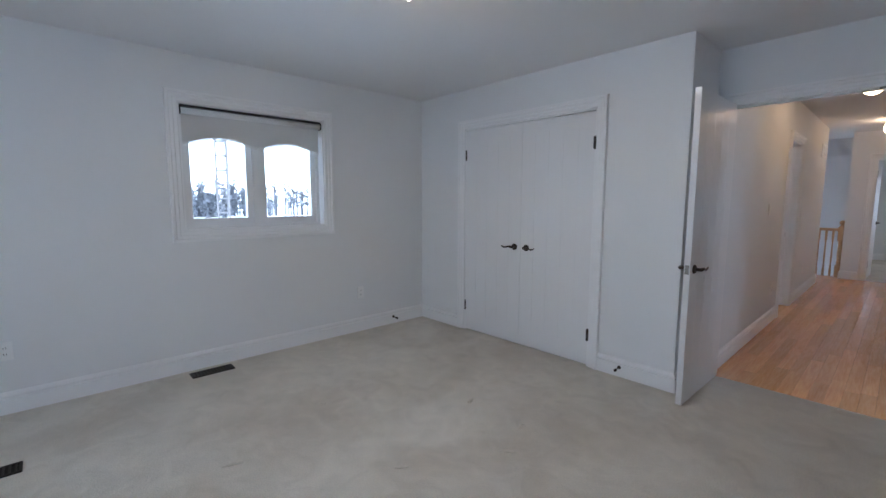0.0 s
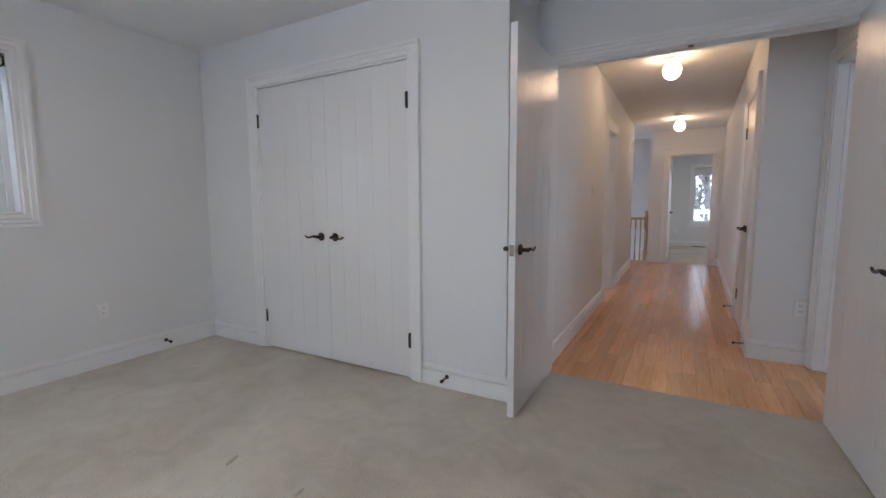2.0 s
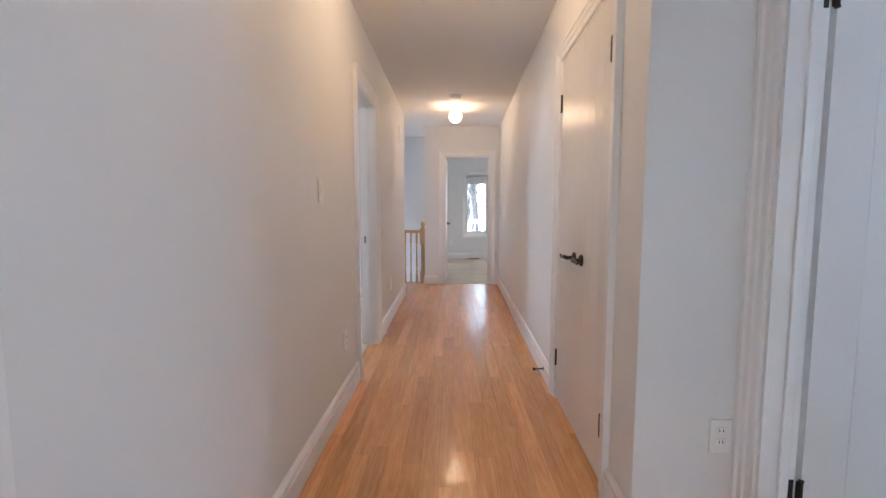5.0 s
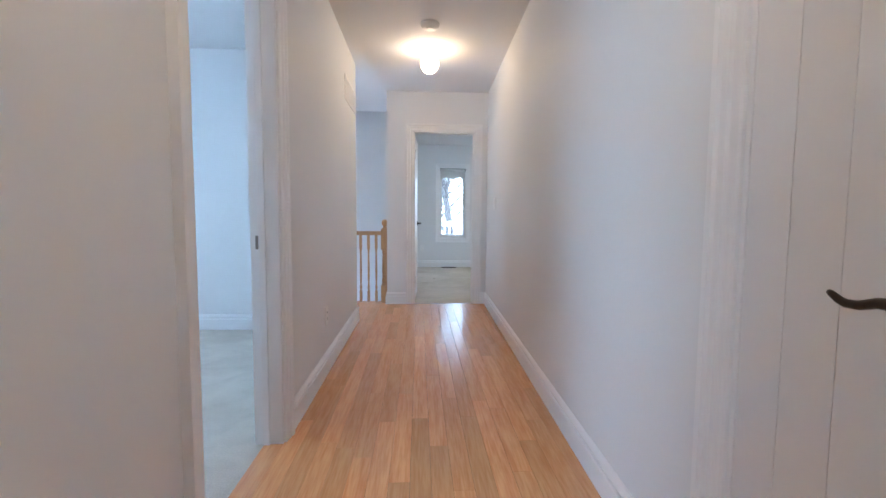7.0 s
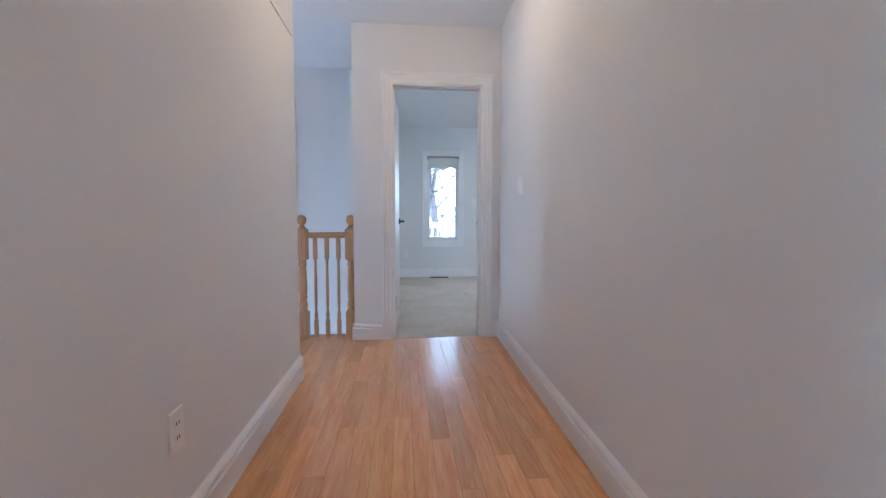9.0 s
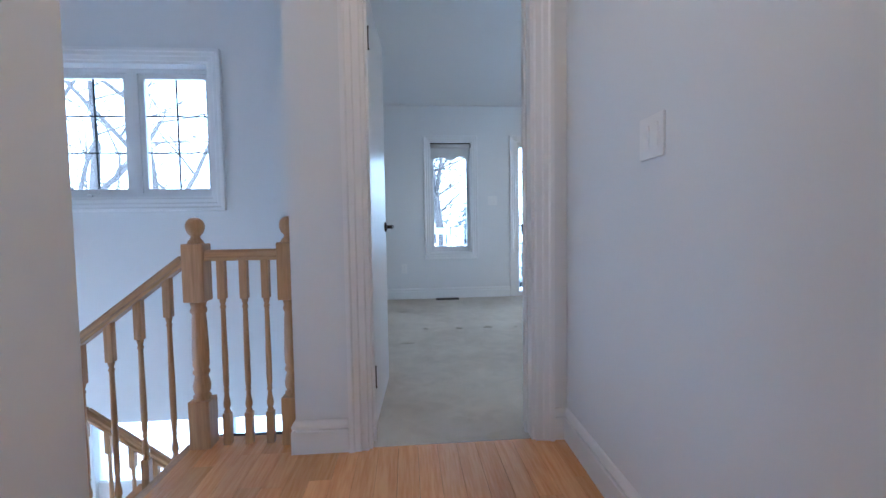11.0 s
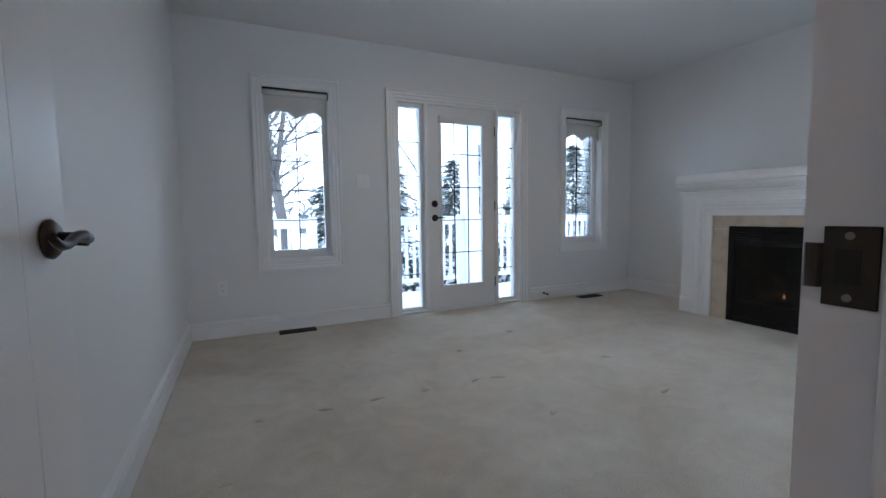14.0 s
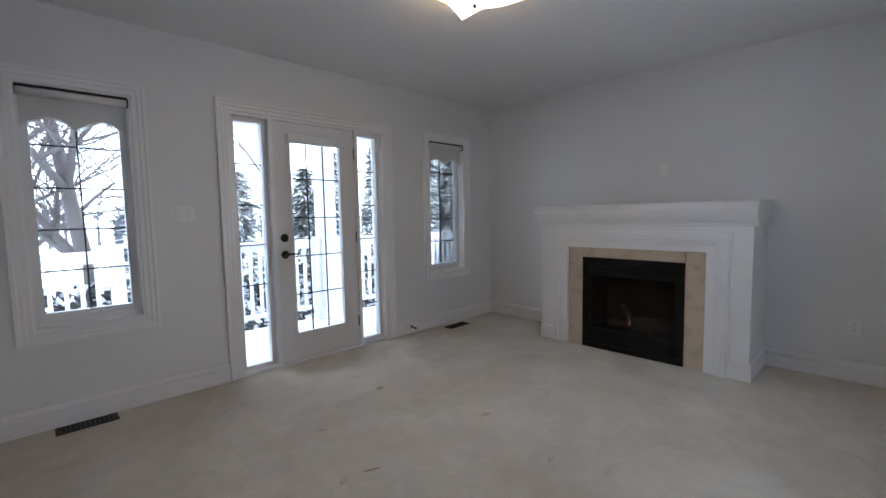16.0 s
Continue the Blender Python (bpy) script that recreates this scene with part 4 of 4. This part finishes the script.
def baluster(x, y, z, h, turned_from=0.14):
    r = root("baluster", pose(x, y, z), "turned oak baluster under the handrail", "baluster", "stair balusters")
    part("lower_block", B(-0.016, -0.016, 0, 0.016, 0.016, 0.14, bevel=0.002), OAKR, r)
    part("upper_block", B(-0.016, -0.016, h - 0.17, 0.016, 0.016, h, bevel=0.002), OAKR, r)
    t = h - 0.17
    part("turned_shaft", lathe(bmesh.new(), [(0.013, 0.138), (0.014, 0.15), (0.009, 0.158), (0.014, 0.168), (0.015, 0.185), (0.010, 0.215), (0.0085, 0.235), (0.0125, 0.243), (0.009, 0.252), (0.012, 0.275), (0.0125, t * 0.6), (0.0095, t - 0.045), (0.013, t - 0.035), (0.009, t - 0.025), (0.013, t - 0.01), (0.014, t + 0.002)], 14), OAKR, r, smooth=True)


RAIL = [(-0.028, 0.0), (-0.030, 0.012), (-0.022, 0.020), (-0.024, 0.036), (-0.012, 0.047), (0.012, 0.047), (0.024, 0.036), (0.022, 0.020), (0.030, 0.012), (0.028, 0.0)]


def handrail(p, q, label):
    p, q = Vector(p), Vector(q)
    bm = extrude_profile(bmesh.new(), RAIL, 0, (q - p).length)
    d = q - p
    m = Matrix.Translation(p) @ Matrix.Rotation(math.atan2(d.y, d.x), 4, "Z") @ Matrix.Rotation(-math.atan2(d.z, math.hypot(d.x, d.y)), 4, "Y")
    ob = part("handrail", bm, OAKX)
    ob.matrix_world = m
    tagged(ob, label, "handrail")


newel(NX, NY, 0, "turned oak newel post with ball finial at the stair head")
newel(0.200, NY, 0, "turned oak newel post half behind the wall")
handrail((NX + 0.044, NY, 0.815), (0.158, NY, 0.815), "level oak handrail on the landing")
for x in (-0.088, 0.005, 0.097):
    baluster(x, NY, 0, 0.818)
SL = 0.76
SX = NX - 0.04
RUN, RISE = 0.245, 0.186
FLIGHT = 5
TURN_X, TURN_Z = -0.24 - (FLIGHT - 1) * RUN, -FLIGHT * RISE


def flight(r, count, x, z, way, y0, y1):
    """Oak treads on white risers, going down along x."""
    for i in range(count):
        a, b = x + way * i * RUN, x + way * ((i + 1) * RUN + 0.02)
        part("tread", B(min(a, b), y0, z - (i + 1) * RISE - 0.03, max(a, b), y1, z - (i + 1) * RISE, bevel=0.006), OAKF, r, "oak tread")
        c, d = a + way * 0.001, a + way * 0.018
        part("riser", B(min(c, d), y0, z - (i + 1) * RISE, max(c, d), y1 - 0.02, z - i * RISE - 0.031), TRIM, r, "white riser")


steps = root("staircase", pose(0, 0, 0), "oak staircase going down from the landing", "staircase", kind="structure")
flight(steps, FLIGHT - 1, -0.24, 0.0, -1, 5.37, 6.53)
st = part("stringer", extrude_profile(bmesh.new(), [(6.532, -0.36), (6.55, -0.36), (6.55, -0.12), (6.532, -0.12)], 0, TURN_X + 0.24), TRIM, steps, "white stringer board")
st.matrix_local = Matrix(((1, 0, 0, -0.24), (0, 1, 0, 0), (SL, 0, 1, -0.02), (0, 0, 0, 1)))
part("nosing", B(-0.27, 5.37, -0.03, -0.228, 6.545, 0.001, bevel=0.008), OAKR, steps)
handrail((SX, NY, 0.80), (TURN_X, NY, 0.80 - (SX - TURN_X) * SL), "sloping oak handrail down the stairs")
newel(TURN_X - 0.045, NY, TURN_Z, "turned oak newel post at the turn of the stairs")
for i in range(8):
    x = SX - 0.085 - i * RUN / 2
    zt = 0.80 - (SX - x) * SL
    z = -(int((-0.24 - x) / RUN) + 1) * RISE
    baluster(x, NY, z, zt - z + 0.01)
lower = root("lower_staircase", pose(0, 0, 0), "lower oak flight returning to the entrance", "staircase", kind="structure")
part("landing", B(-2.99, 5.37, TURN_Z - 0.16, TURN_X - 0.002, 7.10, TURN_Z), OAKF, lower)
flight(lower, 7, TURN_X, TURN_Z, 1, 6.56, 7.10)
for i in range(10):
    x = TURN_X + 0.12 + i * RUN / 2
    z = TURN_Z - (int((x - TURN_X) / RUN) + 1) * RISE
    baluster(x, 7.05, z, -0.07 - (x + 1.05) * SL - z)
handrail((-1.10, 7.05, -0.075), (0.10, 7.05, -0.075 - 1.2 * SL), "lower oak handrail of the returning flight")

# ---- carpet dents ----
def dent(parent, x, y, ln, turn):
    """A small scuffed ridge of pile beside a furniture dent."""
    bm = bmesh.new()
    pts = [(ln * (u - 0.5), 0.006 * math.sin(u * math.pi), 0.001) for u in (0, 0.25, 0.5, 0.75, 1)]
    tube(bm, pts, [0.003, 0.012, 0.015, 0.010, 0.003], 8)
    bmesh.ops.scale(bm, vec=(1, 1, 0.7), verts=bm.verts)
    ob = part("pile_ridge", bm, CARPET, parent, smooth=True)
    ob.matrix_local = pose(x, y, 0, 0, 0, turn)


fa, fm = bpy.data.objects["carpet_floor_bedroom"], bpy.data.objects["carpet_floor_main_bedroom"]
for i, (x, y) in enumerate(((0.87, 8.48), (1.18, 8.46), (1.45, 8.46), (1.72, 8.45), (2.04, 8.45), (2.18, 8.43), (2.2, 8.97), (2.79, 9.22), (2.88, 7.85), (2.18, 7.92), (3.01, 8.4))):
    dent(fm, x, y, 0.05 + 0.02 * (i % 3), -25 + 13 * (i % 5))
dent(fm, 0.64, 9.31, 0.16, -15)
dent(fm, 0.70, 8.0, 0.13, 5)
for i, (x, y) in enumerate(((-1.58, -2.44), (-0.68, -2.47), (-1.28, -3.09), (-0.51, -1.7), (-0.94, -1.69), (-0.4, -1.97), (-2.5, -1.69))):
    dent(fa, x, y, 0.05 + 0.025 * (i % 3), 40 + 17 * (i % 5))

# ---- outdoors ----
GZ = -2.95
bm = bmesh.new()
n = 48
gv = [[None] * (n + 1) for _ in range(n + 1)]
for i in range(n + 1):
    for j in range(n + 1):
        u, v = i / n * 2 - 1, j / n * 2 - 1
        x, y = 900 * u * abs(u) ** 1.6, 900 * v * abs(v) ** 1.6
        d = math.hypot(x, y)
        gv[i][j] = bm.verts.new((x, y, GZ + (0.25 * noise.noise((x * 0.06, y * 0.06, 0)) if d > 14 else 0)))
for i in range(n):
    for j in range(n):
        bm.faces.new((gv[i][j], gv[i + 1][j], gv[i + 1][j + 1], gv[i][j + 1]))
tagged(part("ground", bm, SNOW, smooth=True), "snow-covered lawn and fields", "ground", kind="structure")


def mesh_from(name, verts, faces, material, parent):
    me = bpy.data.meshes.new(name)
    me.from_pydata(verts, [], faces)
    me.materials.append(material)
    ob = new(name, me)
    ob.parent = parent
    return ob


def limb(verts, faces, a, b, ra, rb, sides):
    d = (b - a).normalized()
    q = d.to_track_quat("Z", "Y")
    ra, rb = max(ra, 0.012), max(rb, 0.010)
    s = len(verts)
    for p, r in ((a, ra), (b, rb)):
        for k in range(sides):
            w = 2 * math.pi * k / sides
            verts.append(p + q @ Vector((math.cos(w) * r, math.sin(w) * r, 0)))
    for k in range(sides):
        faces.append((s + k, s + (k + 1) % sides, s + sides + (k + 1) % sides, s + sides + k))


def bare_tree(x, y, height, seed, girth=0.24, label="tall bare deciduous tree in the snow", forks=1, depth=5, stem=0.55):
    rng = random.Random(seed)
    r = root("bare_tree", pose(x, y, GZ), label, "tree", "bare trees")
    tv, tf, bv, bf = [], [], [], []

    def grow(p, d, length, rad, level):
        verts, faces = (tv, tf) if level < 2 else (bv, bf)
        segs = 4 if level < 3 else 3
        for s in range(segs):
            nd = (d + Vector((rng.uniform(-1, 1), rng.uniform(-1, 1), rng.uniform(-0.4, 0.7))) * (0.10 + 0.05 * level)).normalized()
            q = p + nd * (length / segs)
            r2 = rad * (1 - 0.16 if level < 2 else 1 - 0.22)
            limb(verts, faces, p, q, rad, r2, 8 if level < 2 else (5 if level < 4 else 3))
            p, d, rad = q, nd, r2
            if level < depth and (s > 0 or level > 0):
                for _ in range(forks if level < 2 else rng.choice((1, 2, 2))):
                    side = Vector((rng.uniform(-1, 1), rng.uniform(-1, 1), rng.uniform(-0.15, 0.8))).normalized()
                    grow(p, (d * 0.55 + side).normalized(), length * rng.uniform(0.5, 0.68), rad * 0.64, level + 1) if rad > 0.008 else None

    grow(Vector((0, 0, -0.1)), Vector((0, 0, 1)), height * stem, girth, 0)
    mesh_from("trunk", tv, tf, BARK, r)
    mesh_from("crown", bv, bf, BARK, r)


def conifer(x, y, height, seed, spread=0.28, snowy=0.25, base=GZ):
    rng = random.Random(seed)
    r = root("spruce_tree", pose(x, y, base), "dark spruce dusted with snow", "tree", "spruce trees")
    tv, tf = [], []
    limb(tv, tf, Vector((0, 0, -0.1)), Vector((0, 0, height)), 0.02 * height, 0.01, 7)
    mesh_from("trunk", tv, tf, BARK, r)
    dv, df, sv, sf = [], [], [], []
    for k in range(int(height * 620)):
        h, w = rng.random() ** 1.35, rng.uniform(0, 2 * math.pi)
        reach = spread * height * (1 - h) * rng.uniform(0.25, 1.0) * (0.85 + 0.15 * math.sin(h * 37 + seed)) * (0.8 + 0.3 * math.sin(3 * w + 9 * h + seed))
        c = Vector((math.cos(w) * reach, math.sin(w) * reach, 0.25 + h * (height - 0.25) - 0.25 * reach))
        ln, wd = rng.uniform(0.14, 0.42), rng.uniform(0.02, 0.06)
        out = Vector((math.cos(w), math.sin(w), rng.uniform(-0.5, 0.1))).normalized()
        side = Vector((-math.sin(w), math.cos(w), rng.uniform(-0.5, 0.5))) * wd
        vv, ff = (sv, sf) if rng.random() < snowy else (dv, df)
        s = len(vv)
        vv.extend([c - side, c + side, c + out * ln + side * 0.4, c + out * ln - side * 0.4])
        ff.append((s, s + 1, s + 2, s + 3))
    mesh_from("crown", dv, df, NEEDLE, r)
    mesh_from("snow_load", sv, sf, SNOWLEAF, r)


def hedge(x0, x1, y, h, seed):
    rng = random.Random(seed)
    dv, df, sv, sf = [], [], [], []
    for k in range(int((x1 - x0) * 900)):
        c = Vector((rng.uniform(x0, x1), y + rng.uniform(-0.7, 0.7), GZ + h * rng.random() ** 0.7))
        a = Vector((rng.uniform(-1, 1), rng.uniform(-1, 1), rng.uniform(-1, 1))) * 0.10
        b = Vector((rng.uniform(-1, 1), rng.uniform(-1, 1), rng.uniform(-1, 1))) * 0.08
        vv, ff = (sv, sf) if rng.random() < 0.35 else (dv, df)
        s = len(vv)
        vv.extend([c - a, c + b, c + a, c - b])
        ff.append((s, s + 1, s + 2, s + 3))
    r = root("hedge", pose(0, 0, 0), "snow-dusted winter hedge below the balcony", "hedge", kind="stuff")
    mesh_from("foliage", dv, df, HEDGE, r)
    mesh_from("snow_load", sv, sf, SNOWLEAF, r)


bare_tree(2.05, 19.0, 12.0, 3, girth=0.22, forks=2, depth=4)
bare_tree(0.9, 23.0, 12.0, 14, girth=0.2)
bare_tree(-9.6, 18.0, 13.0, 8, girth=0.2)
bare_tree(-6.4, 18.0, 14.0, 21, girth=0.2)
bare_tree(-8.3, 17.5, 12.5, 25)
bare_tree(12.0, 33.0, 11.0, 31)
conifer(2.75, 17.6, 4.7, 5, spread=0.30)
conifer(5.0, 18.5, 5.4, 6, spread=0.30, snowy=0.45)
conifer(6.9, 18.6, 5.6, 7, spread=0.32, snowy=0.3)
conifer(8.6, 20.0, 6.4, 8, spread=0.30, snowy=0.3)
conifer(10.4, 20.0, 6.8, 9, spread=0.32)
conifer(12.2, 19.0, 6.4, 10, spread=0.36)
conifer(14.4, 20.0, 7.6, 11, spread=0.32)
conifer(16.6, 20.0, 7.0, 13, spread=0.32)
bare_tree(8.2, 24.0, 8.0, 51, girth=0.16)
hedge(-3.0, 14.0, 15.8, 3.1, 1)

# woods and mast beyond the bedroom window
def tree_belt(name, a, b, count, h, seed, label, bare=True):
    rng = random.Random(seed)
    v, f = [], []
    for k in range(count):
        u = rng.random()
        x, y = a[0] + (b[0] - a[0]) * u + rng.uniform(-6, 6), a[1] + (b[1] - a[1]) * u + rng.uniform(-6, 6)
        hh = h * rng.uniform(0.45, 1.1)
        p = Vector((x, y, GZ))
        limb(v, f, p, p + Vector((0, 0, hh)), 0.26, 0.05, 4)
        for q in range(26 if bare else 44):
            s = p + Vector((0, 0, hh * rng.uniform(0.12 if not bare else 0.3, 1.0)))
            w = rng.uniform(0, 6.3)
            up = rng.uniform(0.2, 1.2) if bare else rng.uniform(-0.3, 0.2)
            e = s + Vector((math.cos(w), math.sin(w), up)) * hh * rng.uniform(0.08, 0.26)
            limb(v, f, s, e, 0.16 if bare else 0.6, 0.05, 3)
    r = root(name, pose(0, 0, 0), label, "woods", kind="stuff")
    mesh_from("woods", v, f, FARWOOD, r)


tree_belt("woods", (-215, 8), (-190, 45), 60, 9.5, 2, "far bare winter woods beyond the snow")
tree_belt("woods", (-60, 95), (90, 100), 170, 7.0, 4, "far bare winter woods beyond the snow")
tree_belt("woods", (-125, 14), (-108, 75), 110, 9.0, 6, "far dark winter woods beyond the snow")
tree_belt("woods", (-122, 17), (-116, 34), 30, 6.5, 16, "far dark evergreens beyond the snow", bare=False)
bare_tree(-34, 1.7, 8.0, 41)
bare_tree(-38, 0.2, 8.5, 43)


def mast():
    r = root("lattice_mast", pose(-24, 3.45, GZ), "slender steel lattice mast in the yard", "mast")
    legs = [Vector((0.35 * math.cos(a), 0.35 * math.sin(a), 0)) for a in (0.3, 2.4, 4.5)]
    for p in legs:
        part("leg", tube(bmesh.new(), [p, p + Vector((0, 0, 12))], 0.05, 6), STEEL, r)
    for k in range(16):
        z = 0.6 + k * 0.75
        bm = bmesh.new()
        for a, b in zip(legs, legs[1:] + legs[:1]):
            tube(bm, [a + Vector((0, 0, z)), b + Vector((0, 0, z))], 0.04, 5)
            tube(bm, [a + Vector((0, 0, z)), b + Vector((0, 0, z + 0.75))], 0.022, 5)
        part("brace", bm, STEEL, r)


mast()

# balcony
BX0, BX1, BY0, BY1, BZ = -0.2, 7.2, 10.38, 12.35, -0.22
deck = part("balcony_floor", B(BX0, BY0, BZ - 0.2, BX1, BY1 + 0.1, BZ), SNOW)
tagged(deck, "balcony floor under fresh snow", "balcony floor", kind="structure")
tagged(part("balcony_soffit", B(BX0, BY0, 2.42, BX1, BY1 + 0.25, 2.60), CEIL), "white boarded balcony ceiling", "ceiling", kind="structure")


def railing(p, q, label):
    m = on_wall(p, q)
    ln = math.dist(p, q)
    r = root("balcony_railing", m, label, "railing", "balcony railings")
    part("top_rail", B(0, -0.045, 0.89, ln, 0.045, 0.935, bevel=0.008), WHITEP, r)
    part("upper_rail", B(0, -0.022, 0.81, ln, 0.022, 0.89, bevel=0.004), WHITEP, r)
    part("bottom_rail", B(0, -0.022, -0.06, ln, 0.022, 0.0, bevel=0.004), WHITEP, r)
    k = int(ln / 0.125)
    for i in range(k + 1):
        x = (i + 0.5) * ln / (k + 1)
        part("spindle", B(x - 0.018, -0.018, 0.0, x + 0.018, 0.018, 0.81), WHITEP, r)
    for x in (0.0, ln):
        part("post", B(x - 0.05, -0.05, BZ, x + 0.05, 0.05, 0.96, bevel=0.006), WHITEP, r)


railing((BX0 + 0.05, BY1), (1.70, BY1), "white wooden balcony railing dusted with snow")
railing((2.25, BY1), (3.97, BY1), "white wooden balcony railing dusted with snow")
railing((4.30, BY1), (BX1 - 0.05, BY1), "white wooden balcony railing dusted with snow")


def column(x, y):
    r = root("balcony_column", pose(x, y, BZ), "square white balcony column", "column", "balcony columns")
    part("shaft", B(-0.11, -0.11, 0, 0.11, 0.11, 2.639, bevel=0.008), WHITEP, r)
    part("foot", B(-0.14, -0.14, 0, 0.14, 0.14, 0.16, bevel=0.008), WHITEP, r)
    part("head", B(-0.14, -0.14, 2.50, 0.14, 0.14, 2.639, bevel=0.008), WHITEP, r)


column(4.13, BY1)

# ---- oak planks ----
plank_meshes = {}


def plank(parent, x, y, w, ln):
    key = (round(w, 3), round(ln, 2))
    if key not in plank_meshes:
        bm = B(0, 0, -0.012, w - 0.0009, key[1] - 0.0008, 0.0, bevel=0.0)
        me = bpy.data.meshes.new("plank")
        bm.to_mesh(me)
        bm.free()
        me.materials.append(OAKF)
        plank_meshes[key] = me
    ob = new("plank", plank_meshes[key])
    ob.parent = parent
    ob.matrix_world = Matrix.Translation((x, y, 0))


def lay(parent, x0, x1, span):
    """Strips along y; span(x) gives where a strip starts and ends."""
    rng = random.Random(12)
    x = x0
    while x < x1 - 0.005:
        w = min(0.083, x1 - x)
        a, b = span(x + w / 2)
        y = a
        first = True
        while y < b - 0.01:
            ln = round(rng.uniform(0.25, 1.0) if first else rng.uniform(0.55, 1.35), 2)
            first = False
            if y + ln > b - 0.22:
                ln = round(b - y, 2)
            plank(parent, x, y, w, ln)
            y += ln
        x += 0.083


lay(hall_floor, 0.0, 1.41, lambda x: (0.0, 6.37))
lay(hall_floor, 1.4111, 1.70, lambda x: (0.0, 1.0))
lay(landing_floor, -0.24, 0.0, lambda x: (5.545, 6.54))
lay(landing_floor, 0.0, 0.235, lambda x: (6.371, 6.54))
lay(hall_floor, -0.083, 0.0, lambda x: (2.49, 3.22))
